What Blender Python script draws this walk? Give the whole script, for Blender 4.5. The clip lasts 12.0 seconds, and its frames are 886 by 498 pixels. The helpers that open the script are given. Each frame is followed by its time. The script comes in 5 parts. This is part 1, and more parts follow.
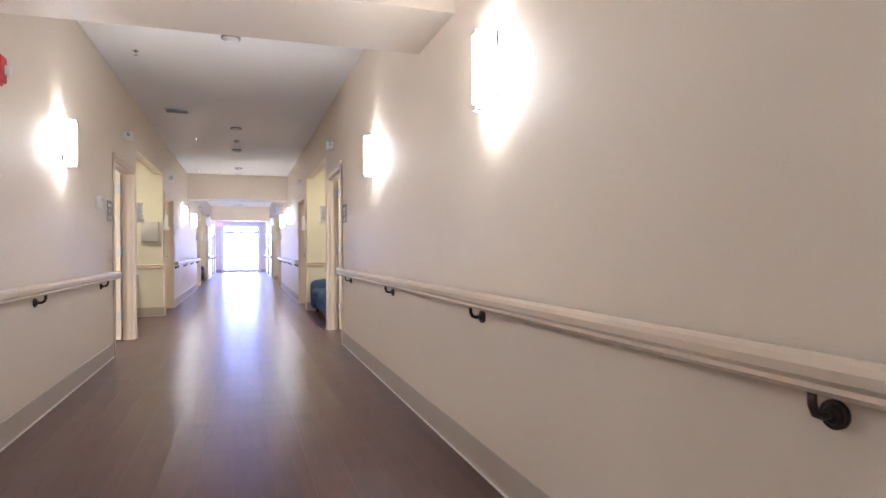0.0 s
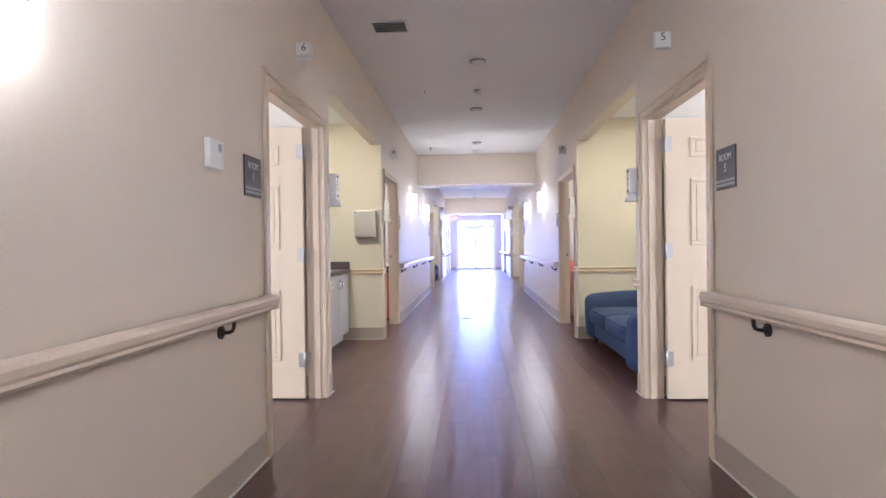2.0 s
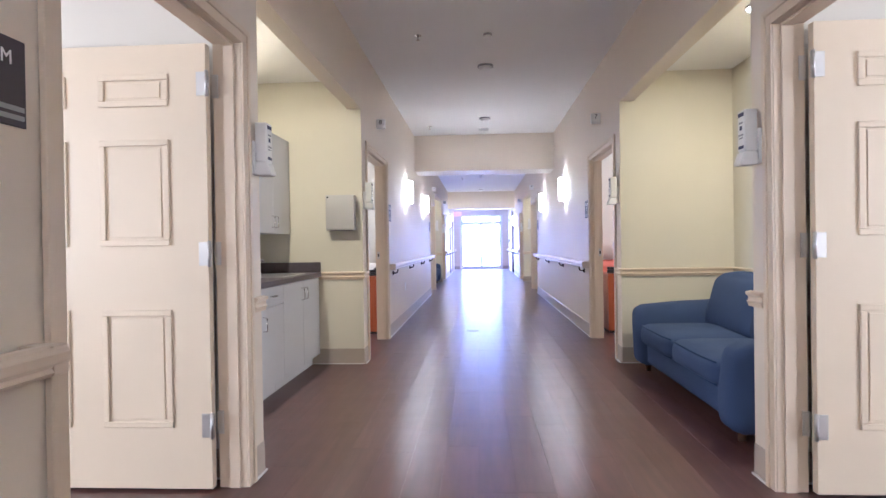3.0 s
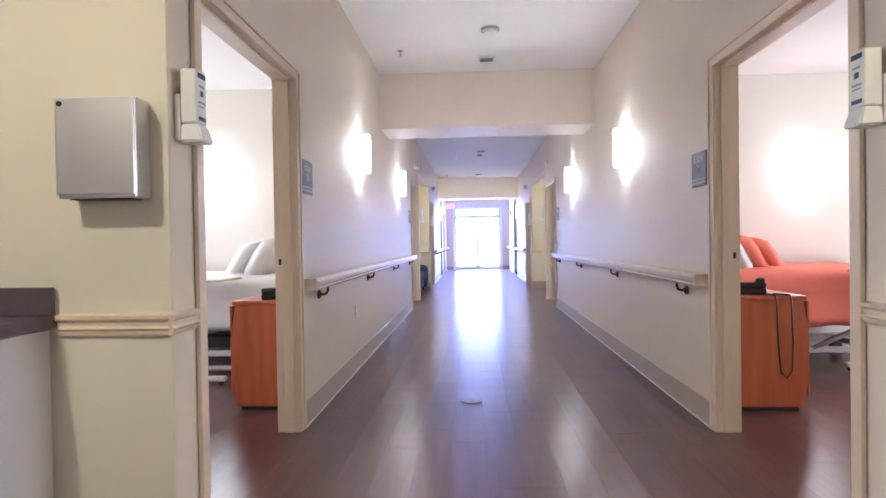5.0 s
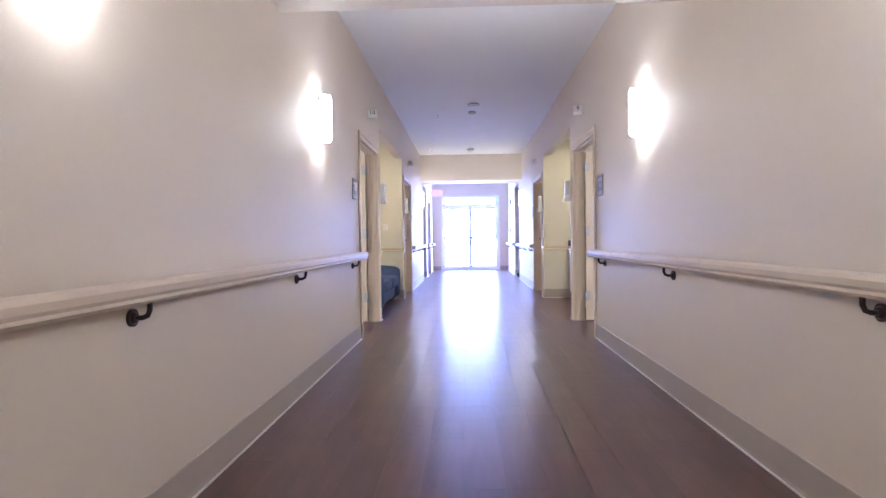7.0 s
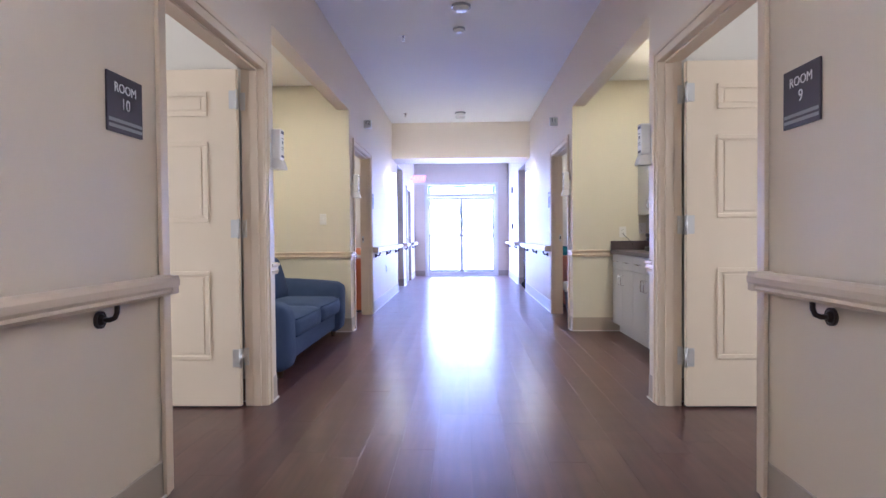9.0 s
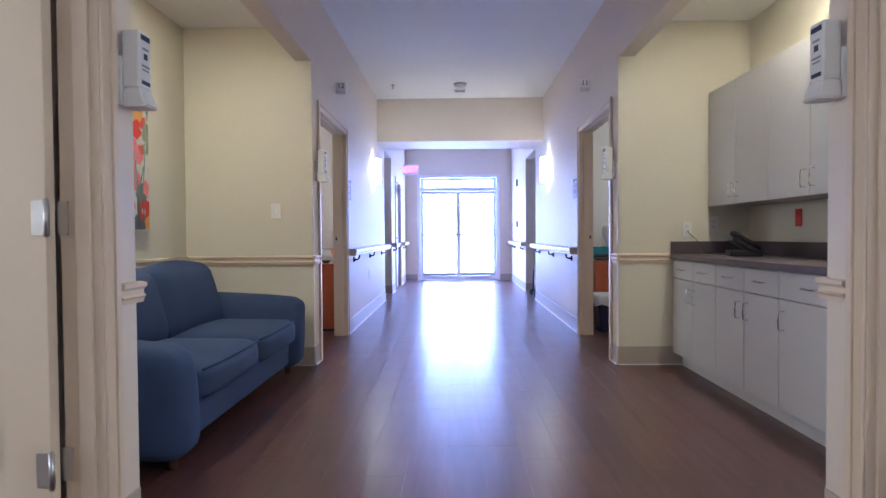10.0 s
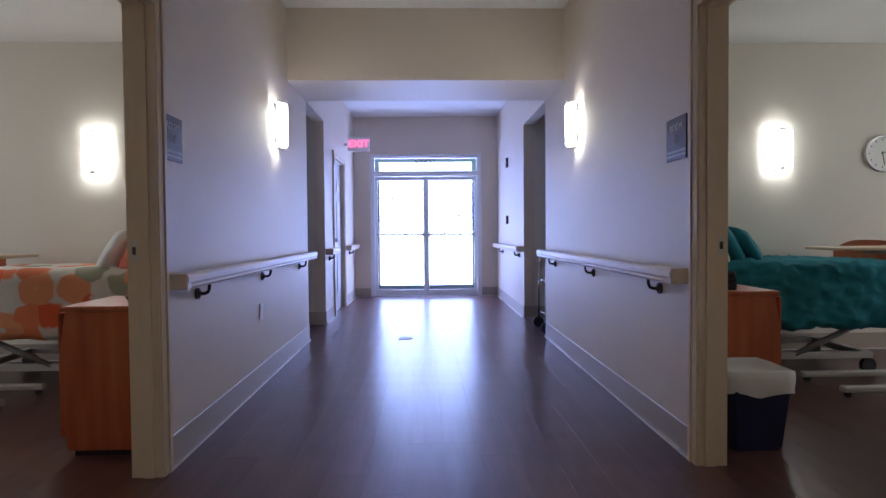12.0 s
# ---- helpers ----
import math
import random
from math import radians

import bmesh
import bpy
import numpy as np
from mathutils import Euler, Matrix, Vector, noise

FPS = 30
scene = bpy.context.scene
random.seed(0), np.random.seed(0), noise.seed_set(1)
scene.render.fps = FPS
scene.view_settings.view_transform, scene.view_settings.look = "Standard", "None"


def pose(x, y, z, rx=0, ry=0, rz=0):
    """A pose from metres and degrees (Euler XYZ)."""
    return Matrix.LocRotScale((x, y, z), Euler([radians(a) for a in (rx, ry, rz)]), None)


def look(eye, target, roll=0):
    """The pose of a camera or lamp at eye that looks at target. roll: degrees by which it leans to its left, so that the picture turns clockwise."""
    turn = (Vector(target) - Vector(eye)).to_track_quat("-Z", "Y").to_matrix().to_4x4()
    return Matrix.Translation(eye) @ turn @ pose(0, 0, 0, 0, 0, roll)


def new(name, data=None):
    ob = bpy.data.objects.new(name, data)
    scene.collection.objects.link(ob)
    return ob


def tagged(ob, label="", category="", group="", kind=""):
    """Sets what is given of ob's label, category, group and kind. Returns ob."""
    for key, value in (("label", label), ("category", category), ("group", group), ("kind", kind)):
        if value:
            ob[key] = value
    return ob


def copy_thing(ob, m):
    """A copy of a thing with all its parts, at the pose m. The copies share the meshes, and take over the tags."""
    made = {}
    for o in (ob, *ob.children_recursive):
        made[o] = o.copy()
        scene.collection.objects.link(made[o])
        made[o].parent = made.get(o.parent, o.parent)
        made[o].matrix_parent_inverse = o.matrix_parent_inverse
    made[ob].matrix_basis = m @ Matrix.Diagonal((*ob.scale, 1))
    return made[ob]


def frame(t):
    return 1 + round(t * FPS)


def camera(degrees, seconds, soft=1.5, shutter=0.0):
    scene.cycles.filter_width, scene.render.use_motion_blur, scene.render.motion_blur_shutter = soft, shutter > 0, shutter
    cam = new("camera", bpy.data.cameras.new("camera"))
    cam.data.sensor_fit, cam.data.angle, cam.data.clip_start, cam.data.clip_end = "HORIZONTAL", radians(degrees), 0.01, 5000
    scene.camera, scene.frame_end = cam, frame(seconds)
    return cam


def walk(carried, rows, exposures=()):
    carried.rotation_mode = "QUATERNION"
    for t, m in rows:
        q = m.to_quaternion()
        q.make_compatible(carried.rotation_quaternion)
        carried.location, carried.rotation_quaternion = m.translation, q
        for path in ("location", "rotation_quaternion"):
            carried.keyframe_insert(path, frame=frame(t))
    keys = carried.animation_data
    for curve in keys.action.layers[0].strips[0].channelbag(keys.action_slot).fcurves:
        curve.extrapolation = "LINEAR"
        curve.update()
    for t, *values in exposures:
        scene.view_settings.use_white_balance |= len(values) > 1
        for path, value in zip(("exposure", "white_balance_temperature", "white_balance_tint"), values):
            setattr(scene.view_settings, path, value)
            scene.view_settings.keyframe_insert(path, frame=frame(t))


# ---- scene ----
cam = camera(72.8, 12.0)
PATH = [
    (0, (0.092, 1.256, 1.117), (0.724, 3.154, 1.118), -0.4),
    (0.5, (0.009, 2.252, 1.132), (0.243, 4.239, 1.131), -0.7),
    (1, (-0.063, 3.230, 1.16), (-0.07, 5.230, 1.157), -0.5),
    (1.5, (-0.051, 4.164, 1.156), (-0.115, 6.163, 1.149), -0.7),
    (2, (-0.055, 5.137, 1.163), (-0.16, 7.134, 1.154), -0.7),
    (2.5, (-0.074, 6.061, 1.151), (-0.19, 8.058, 1.14), -0.8),
    (4.5, (-0.196, 9.642, 1.121), (-0.321, 11.638, 1.095), -0.9),
    (5, (-0.172, 10.621, 1.123), (-0.273, 12.619, 1.098), -0.9),
    (5.5, (-0.176, 11.535, 1.126), (-0.269, 13.533, 1.098), -0.9),
    (6, (-0.148, 12.497, 1.084), (-0.228, 14.495, 1.054), -0.8),
    (6.5, (-0.107, 13.511, 1.045), (-0.188, 15.509, 1.015), -0.8),
    (7, (-0.095, 14.545, 1.031), (-0.177, 16.543, 0.998), -0.7),
    (9, (0.014, 18.349, 1.056), (-0.05, 20.347, 1.012), -0.5),
    (9.5, (-0.022, 19.272, 1.06), (-0.07, 21.271, 1.016), -0.5),
    (10, (-0.078, 20.142, 1.047), (-0.119, 22.141, 1.001), -0.4),
    (10.5, (-0.072, 21.056, 1.05), (-0.11, 23.055, 1.002), -0.5),
    (11, (-0.051, 21.950, 1.068), (-0.005, 23.948, 1.017), -0.5),
    (11.5, (-0.044, 22.833, 1.083), (0.008, 24.832, 1.031), -0.5),
    (12, (-0.035, 23.696, 1.086), (0.027, 25.694, 1.032), -0.5),
]
EXPOSURES = [(0, 2.05, 5300, 13), (0.5, 1.9, 5250, 14), (1.0, 1.65, 5200, 16), (1.5, 2.0, 5100, 14), (2.0, 2.1, 4950, 15), (2.5, 2.05, 4900, 15), (4.5, 1.92, 4800, 13), (5, 1.96, 5100, 15), (7, 1.96, 5100, 14), (9, 1.8, 5000, 13), (9.5, 1.62, 4950, 12), (10, 1.45, 4900, 11), (10.5, 1.2, 4850, 10), (11, 0.92, 4900, 10), (11.5, 0.75, 5150, 9), (12, 0.28, 5450, 8)]
walk(cam, [(t, look(eye, target, roll)) for t, eye, target, roll in PATH], EXPOSURES)

# ---- light, world, exposure ----
world = bpy.data.worlds.new("sky")
scene.world = world
world.use_nodes = True
_n = world.node_tree.nodes
_bg = _n["Background"]
_sky = _n.new("ShaderNodeTexSky")
_sky.sky_type = "NISHITA"
_sky.sun_disc = False
_sky.sun_elevation = radians(48)
_sky.sun_rotation = radians(212)
world.node_tree.links.new(_sky.outputs[0], _bg.inputs[0])
_bg.inputs[1].default_value = 0.05

sun = new("sun", bpy.data.lights.new("sun", "SUN"))
sun.data.energy, sun.data.angle, sun.data.color = 2.2, radians(0.5), (1.0, 0.95, 0.88)
sun.matrix_world = look((0, 0, 0), (0.354, 0.567, -0.743))


def area_lamp(name, eye, target, w, h, watts, colour):
    lamp = new(name, bpy.data.lights.new(name, "AREA"))
    lamp.data.shape, lamp.data.size, lamp.data.size_y = "RECTANGLE", w, h
    lamp.data.energy, lamp.data.color = watts, colour
    lamp.matrix_world = look(eye, target)
    return lamp


DAY = (0.50, 0.55, 1.0)
WARM = (1.0, 0.86, 0.68)
SCONCE = 12.5            # strength of the glowing shades
END_WATTS = 100.0       # added lamp behind the exit doors that stands in for daylight
ROOM_WATTS = (54.0, 33.0, 38.0, 22.0)   # added lamps standing in for window daylight, tuned per room in walking order
ALCOVE_WATTS = 9.5     # downlight in each alcove
# bright lamp sheet just outside the doors, fills the panes in place of the sky
area_lamp("daylight_exit", (0, 34.5, 1.25), (0, 29, 1.2), 1.65, 2.2, END_WATTS, DAY)

# ---- materials ----
def material(name, base, rough=0.5, metal=0.0, var=0.06, scale=3.0, fine=60.0, bump=0.05, spec=0.5, coat=0.0):
    """A painted, plastic, cloth or metal surface with drift at two scales and fine relief."""
    m = bpy.data.materials.new(name)
    m.use_nodes = True
    t = m.node_tree
    n, l = t.nodes, t.links
    b = n["Principled BSDF"]
    co = n.new("ShaderNodeTexCoord")
    big, small = n.new("ShaderNodeTexNoise"), n.new("ShaderNodeTexNoise")
    big.inputs["Scale"].default_value, small.inputs["Scale"].default_value = scale, fine
    big.inputs["Detail"].default_value = 4
    for k in (big, small):
        l.new(co.outputs["Object"], k.inputs["Vector"])
    mix = n.new("ShaderNodeMix")
    mix.data_type = "RGBA"
    mix.inputs["A"].default_value = (*[c * (1 - var) for c in base], 1)
    mix.inputs["B"].default_value = (*[min(1, c * (1 + var)) for c in base], 1)
    add = n.new("ShaderNodeMath")
    add.operation = "MULTIPLY_ADD"
    l.new(small.outputs["Fac"], add.inputs[0])
    add.inputs[1].default_value = 0.35
    l.new(big.outputs["Fac"], add.inputs[2])
    sub = n.new("ShaderNodeMath")
    sub.operation = "SUBTRACT"
    l.new(add.outputs[0], sub.inputs[0])
    sub.inputs[1].default_value = 0.17
    l.new(sub.outputs[0], mix.inputs["Factor"])
    l.new(mix.outputs["Result"], b.inputs["Base Color"])
    rr = n.new("ShaderNodeMapRange")
    rr.inputs["To Min"].default_value, rr.inputs["To Max"].default_value = max(0.02, rough - 0.04), min(1, rough + 0.04)
    l.new(big.outputs["Fac"], rr.inputs["Value"])
    l.new(rr.outputs["Result"], b.inputs["Roughness"])
    b.inputs["Metallic"].default_value = metal
    b.inputs["Specular IOR Level"].default_value = spec
    b.inputs["Coat Weight"].default_value = coat
    if bump:
        bp = n.new("ShaderNodeBump")
        bp.inputs["Strength"].default_value, bp.inputs["Distance"].default_value = bump, 0.004
        l.new(small.outputs["Fac"], bp.inputs["Height"])
        l.new(bp.outputs["Normal"], b.inputs["Normal"])
    return m


def glow(name, colour, strength):
    m = bpy.data.materials.new(name)
    m.use_nodes = True
    b = m.node_tree.nodes["Principled BSDF"]
    b.inputs["Base Color"].default_value = (0.8, 0.8, 0.78, 1)
    b.inputs["Emission Color"].default_value = (*colour, 1)
    b.inputs["Emission Strength"].default_value = strength
    return m


def wood_material(name, dark, light, stretch=(14, 1.2, 14), rough=0.4, bump=0.05, grain=6.0):
    m = bpy.data.materials.new(name)
    m.use_nodes = True
    t = m.node_tree
    n, l = t.nodes, t.links
    b = n["Principled BSDF"]
    co = n.new("ShaderNodeTexCoord")
    mp = n.new("ShaderNodeMapping")
    mp.inputs["Scale"].default_value = stretch
    l.new(co.outputs["Object"], mp.inputs["Vector"])
    no = n.new("ShaderNodeTexNoise")
    no.inputs["Scale"].default_value, no.inputs["Detail"].default_value = grain / 4, 6
    l.new(mp.outputs[0], no.inputs["Vector"])
    cr = n.new("ShaderNodeValToRGB")
    cr.color_ramp.elements[0].position, cr.color_ramp.elements[1].position = 0.3, 0.72
    cr.color_ramp.elements[0].color, cr.color_ramp.elements[1].color = (*dark, 1), (*light, 1)
    l.new(no.outputs["Fac"], cr.inputs[0])
    l.new(cr.outputs[0], b.inputs["Base Color"])
    b.inputs["Roughness"].default_value = rough
    bp = n.new("ShaderNodeBump")
    bp.inputs["Strength"].default_value, bp.inputs["Distance"].default_value = bump, 0.003
    l.new(no.outputs["Fac"], bp.inputs["Height"])
    l.new(bp.outputs["Normal"], b.inputs["Normal"])
    return m


def floor_material():
    """Glossy wood-look vinyl planks: a tone for each plank, grain along it, a slightly wavy waxed surface."""
    m = bpy.data.materials.new("plank_vinyl")
    m.use_nodes = True
    t = m.node_tree
    n, l = t.nodes, t.links
    b = n["Principled BSDF"]
    geo, obi, co = n.new("ShaderNodeNewGeometry"), n.new("ShaderNodeObjectInfo"), n.new("ShaderNodeNewGeometry")
    add = n.new("ShaderNodeMath")
    add.operation = "ADD"
    l.new(geo.outputs["Random Per Island"], add.inputs[0])
    l.new(obi.outputs["Random"], add.inputs[1])
    fr = n.new("ShaderNodeMath")
    fr.operation = "FRACT"
    l.new(add.outputs[0], fr.inputs[0])
    off = n.new("ShaderNodeVectorMath")
    off.operation = "SCALE"
    off.inputs[0].default_value = (3.1, 7.7, 5.3)
    l.new(fr.outputs[0], off.inputs["Scale"])
    va = n.new("ShaderNodeVectorMath")
    l.new(co.outputs["Position"], va.inputs[0])
    l.new(off.outputs[0], va.inputs[1])
    mp = n.new("ShaderNodeMapping")
    mp.inputs["Scale"].default_value = (18, 1.4, 1)
    l.new(va.outputs[0], mp.inputs["Vector"])
    no = n.new("ShaderNodeTexNoise")
    no.inputs["Scale"].default_value, no.inputs["Detail"].default_value, no.inputs["Distortion"].default_value = 1.2, 5, 0.5
    l.new(mp.outputs[0], no.inputs["Vector"])
    mm = n.new("ShaderNodeMath")
    mm.operation = "MULTIPLY_ADD"
    l.new(fr.outputs[0], mm.inputs[0])
    mm.inputs[1].default_value = 0.22
    l.new(no.outputs["Fac"], mm.inputs[2])
    cr = n.new("ShaderNodeValToRGB")
    e = cr.color_ramp.elements
    e[0].position, e[1].position = 0.38, 0.98
    e[0].color, e[1].color = (0.078, 0.035, 0.034, 1), (0.140, 0.066, 0.056, 1)
    k = e.new(0.66)
    k.color = (0.102, 0.047, 0.042, 1)
    l.new(mm.outputs[0], cr.inputs[0])
    l.new(cr.outputs[0], b.inputs["Base Color"])
    wear = n.new("ShaderNodeTexNoise")
    wear.inputs["Scale"].default_value, wear.inputs["Detail"].default_value = 0.9, 5
    l.new(co.outputs["Position"], wear.inputs["Vector"])
    rr = n.new("ShaderNodeMapRange")
    rr.inputs["To Min"].default_value, rr.inputs["To Max"].default_value = 0.277, 0.288
    l.new(wear.outputs["Fac"], rr.inputs["Value"])
    l.new(rr.outputs["Result"], b.inputs["Roughness"])
    b.inputs["Specular IOR Level"].default_value = 0.6
    mw = n.new("ShaderNodeMapping")
    mw.inputs["Scale"].default_value = (0.9, 2.2, 1)
    l.new(co.outputs["Position"], mw.inputs["Vector"])
    wv = n.new("ShaderNodeTexNoise")
    wv.inputs["Scale"].default_value, wv.inputs["Detail"].default_value = 1.3, 1.5
    l.new(mw.outputs[0], wv.inputs["Vector"])
    b1 = n.new("ShaderNodeBump")
    b1.inputs["Strength"].default_value, b1.inputs["Distance"].default_value = 0.28, 0.012
    l.new(wv.outputs["Fac"], b1.inputs["Height"])
    l.new(b1.outputs["Normal"], b.inputs["Normal"])
    return m


def blotch_material(name, ground, stops, scale, rough=0.85, warp=0.6, bump=0.15):
    """Printed cloth or canvas: voronoi blooms on a pale ground."""
    m = bpy.data.materials.new(name)
    m.use_nodes = True
    t = m.node_tree
    n, l = t.nodes, t.links
    b = n["Principled BSDF"]
    co = n.new("ShaderNodeTexCoord")
    no = n.new("ShaderNodeTexNoise")
    no.inputs["Scale"].default_value, no.inputs["Detail"].default_value = scale * 1.3, 3
    l.new(co.outputs["Object"], no.inputs["Vector"])
    ad = n.new("ShaderNodeVectorMath")
    ad.operation = "MULTIPLY_ADD"
    l.new(no.outputs["Color"], ad.inputs[0])
    ad.inputs[1].default_value = (warp / scale, warp / scale, warp / scale)
    l.new(co.outputs["Object"], ad.inputs[2])
    vo = n.new("ShaderNodeTexVoronoi")
    vo.inputs["Scale"].default_value = scale
    l.new(ad.outputs[0], vo.inputs["Vector"])
    pick = n.new("ShaderNodeValToRGB")
    pick.color_ramp.interpolation = "CONSTANT"
    el = pick.color_ramp.elements
    el[0].position, el[0].color = 0.0, (*stops[0], 1)
    el[1].position, el[1].color = 1.0 / len(stops), (*stops[1], 1)
    for i, c in enumerate(stops[2:], 2):
        k = el.new(i / len(stops))
        k.color = (*c, 1)
    sp = n.new("ShaderNodeSeparateColor")
    l.new(vo.outputs["Color"], sp.inputs[0])
    l.new(sp.outputs[0], pick.inputs[0])
    edge = n.new("ShaderNodeMapRange")
    edge.inputs["From Min"].default_value, edge.inputs["From Max"].default_value = 0.52, 0.58
    l.new(vo.outputs["Distance"], edge.inputs["Value"])
    core = n.new("ShaderNodeMapRange")
    core.inputs["From Min"].default_value, core.inputs["From Max"].default_value = 0.10, 0.13
    l.new(vo.outputs["Distance"], core.inputs["Value"])
    mc = n.new("ShaderNodeMix")
    mc.data_type = "RGBA"
    mc.inputs["A"].default_value = (*[c * 0.75 + 0.1 for c in ground], 1)
    l.new(core.outputs["Result"], mc.inputs["Factor"])
    l.new(pick.outputs[0], mc.inputs["B"])
    mx = n.new("ShaderNodeMix")
    mx.data_type = "RGBA"
    l.new(edge.outputs["Result"], mx.inputs["Factor"])
    l.new(mc.outputs["Result"], mx.inputs["A"])
    mx.inputs["B"].default_value = (*ground, 1)
    l.new(mx.outputs["Result"], b.inputs["Base Color"])
    b.inputs["Roughness"].default_value = rough
    fin = n.new("ShaderNodeTexNoise")
    fin.inputs["Scale"].default_value = 14
    l.new(co.outputs["Object"], fin.inputs["Vector"])
    bp = n.new("ShaderNodeBump")
    bp.inputs["Strength"].default_value, bp.inputs["Distance"].default_value = bump, 0.02
    l.new(fin.outputs["Fac"], bp.inputs["Height"])
    l.new(bp.outputs["Normal"], b.inputs["Normal"])
    return m


def glass_material():
    m = bpy.data.materials.new("window_glass")
    m.use_nodes = True
    b = m.node_tree.nodes["Principled BSDF"]
    b.inputs["Transmission Weight"].default_value, b.inputs["Roughness"].default_value = 1.0, 0.0
    b.inputs["IOR"].default_value = 1.1
    return m


WALL = material("wall_paint_beige", (0.71, 0.625, 0.515), 0.55, var=0.025, scale=0.8, fine=160, bump=0.10)
GREEN = material("wall_paint_pale_green", (0.69, 0.65, 0.535), 0.55, var=0.025, scale=0.8, fine=160, bump=0.10)
ROOMWALL = material("wall_paint_cream", (0.75, 0.71, 0.63), 0.6, var=0.03, scale=0.8, fine=160, bump=0.10)
CEIL = material("ceiling_paint", (0.83, 0.82, 0.80), 0.8, var=0.03, scale=1.0, fine=220, bump=0.12)
TRIM = material("trim_paint_tan", (0.69, 0.575, 0.435), 0.37, var=0.02, scale=2, fine=90, bump=0.0)
RAIL = material("handrail_paint_tan", (0.65, 0.545, 0.43), 0.35, var=0.025, scale=4, fine=90, bump=0.0)
DOOR = material("door_paint_cream", (0.75, 0.635, 0.475), 0.38, var=0.03, scale=2, fine=120, bump=0.03)
BASE = material("vinyl_base_taupe", (0.42, 0.36, 0.30), 0.45, var=0.08, scale=3, fine=70, bump=0.03)
CAULK = material("pale_caulk", (0.74, 0.72, 0.70), 0.35, bump=0)
STEEL = material("brushed_steel", (0.62, 0.61, 0.60), 0.36, 1.0, var=0.03, scale=2, fine=200, bump=0.02)
CHROME = material("chrome", (0.75, 0.75, 0.76), 0.12, 1.0, var=0.02, bump=0)
BLACK = material("black_plastic", (0.02, 0.02, 0.024), 0.4, bump=0.02)
BRONZE = material("dark_bronze", (0.05, 0.035, 0.03), 0.38, 0.6, bump=0.02)
WHITE = material("white_plastic", (0.78, 0.77, 0.75), 0.4, var=0.02, bump=0.0)
GREY = material("grey_plastic", (0.30, 0.30, 0.31), 0.45, var=0.04, bump=0.02)
SIGN = material("sign_plum", (0.032, 0.022, 0.040), 0.4, bump=0.02)
LAMIN = material("cabinet_laminate", (0.58, 0.575, 0.59), 0.4, var=0.03, scale=2, fine=140, bump=0.02)
COUNTER = material("counter_laminate", (0.105, 0.085, 0.095), 0.35, var=0.25, scale=25, fine=320, bump=0.02)
BLUE = material("sofa_weave_blue", (0.045, 0.068, 0.145), 0.9, var=0.16, scale=5, fine=420, bump=0.35, spec=0.25)
PIPING = material("sofa_piping", (0.03, 0.055, 0.12), 0.9, var=0.1, fine=300, bump=0.2, spec=0.2)
LEG = wood_material("leg_wood", (0.05, 0.025, 0.015), (0.11, 0.06, 0.035))
CHERRY = wood_material("cherry_laminate", (0.36, 0.075, 0.024), (0.52, 0.135, 0.044), (9, 9, 0.9), 0.35)
SHEET = material("white_bedding", (0.78, 0.77, 0.75), 0.9, var=0.03, scale=4, fine=12, bump=0.5, spec=0.2)
CORAL = material("coral_bedding", (0.80, 0.23, 0.16), 0.9, var=0.08, scale=4, fine=12, bump=0.5, spec=0.2)
TEAL = material("teal_quilt", (0.030, 0.190, 0.240), 0.85, var=0.3, scale=14, fine=26, bump=1.0, spec=0.25)
FLORAL = blotch_material("floral_bedding", (0.74, 0.70, 0.64), [(0.75, 0.12, 0.04), (0.36, 0.36, 0.26), (0.78, 0.22, 0.09), (0.80, 0.33, 0.16)], 4.4)
BEDMETAL = material("bed_frame_paint", (0.55, 0.53, 0.50), 0.4, var=0.04, bump=0.02)
NAVY = material("navy_plastic", (0.015, 0.018, 0.07), 0.4, bump=0.02)
BAG = material("white_bin_bag", (0.72, 0.72, 0.72), 0.36, var=0.05, scale=10, fine=18, bump=0.8)
RED = material("red_plastic", (0.55, 0.02, 0.02), 0.4, bump=0.0)
SHADE = glow("sconce_glass_lit", (1.0, 0.90, 0.76), SCONCE)
PANEL = glow("alcove_light_lit", (1.0, 0.86, 0.62), 6.0)
EXITRED = glow("exit_letters_lit", (1.0, 0.08, 0.25), 2.2)
FLOOR = floor_material()
GROUT = material("floor_bed", (0.03, 0.02, 0.018), 0.6, bump=0.0)
GLASS = glass_material()
FRAME = material("door_aluminium_white", (0.78, 0.78, 0.79), 0.35, var=0.02, bump=0.0)
CONC = material("concrete", (0.46, 0.45, 0.43), 0.85, var=0.12, scale=0.4, fine=20, bump=0.2)
GRASS = material("lawn", (0.06, 0.10, 0.03), 0.9, var=0.3, scale=0.6, fine=14, bump=0.5)
LEAF = material("leaf_green", (0.07, 0.14, 0.09), 0.6, var=0.35, scale=0.8, fine=6, bump=0.0)
BARK = material("bark", (0.10, 0.075, 0.055), 0.9, var=0.3, scale=3, fine=18, bump=0.6)
LINEWHITE = material("sign_letters", (0.75, 0.74, 0.76), 0.5, bump=0.0)
LINEDARK = material("dark_letters", (0.04, 0.04, 0.045), 0.5, bump=0.0)
CLOCKFACE = material("clock_face", (0.80, 0.79, 0.76), 0.4, var=0.02, bump=0.0)
PALEDOOR = material("utility_door_paint", (0.40, 0.38, 0.38), 0.4, var=0.04, bump=0.03)


# ---- building helpers ----
def merged(bm, other, m=None):
    me = bpy.data.meshes.new("tmp")
    if m is not None:
        other.transform(m)
    other.to_mesh(me)
    other.free()
    bm.from_mesh(me)
    bpy.data.meshes.remove(me)
    return bm


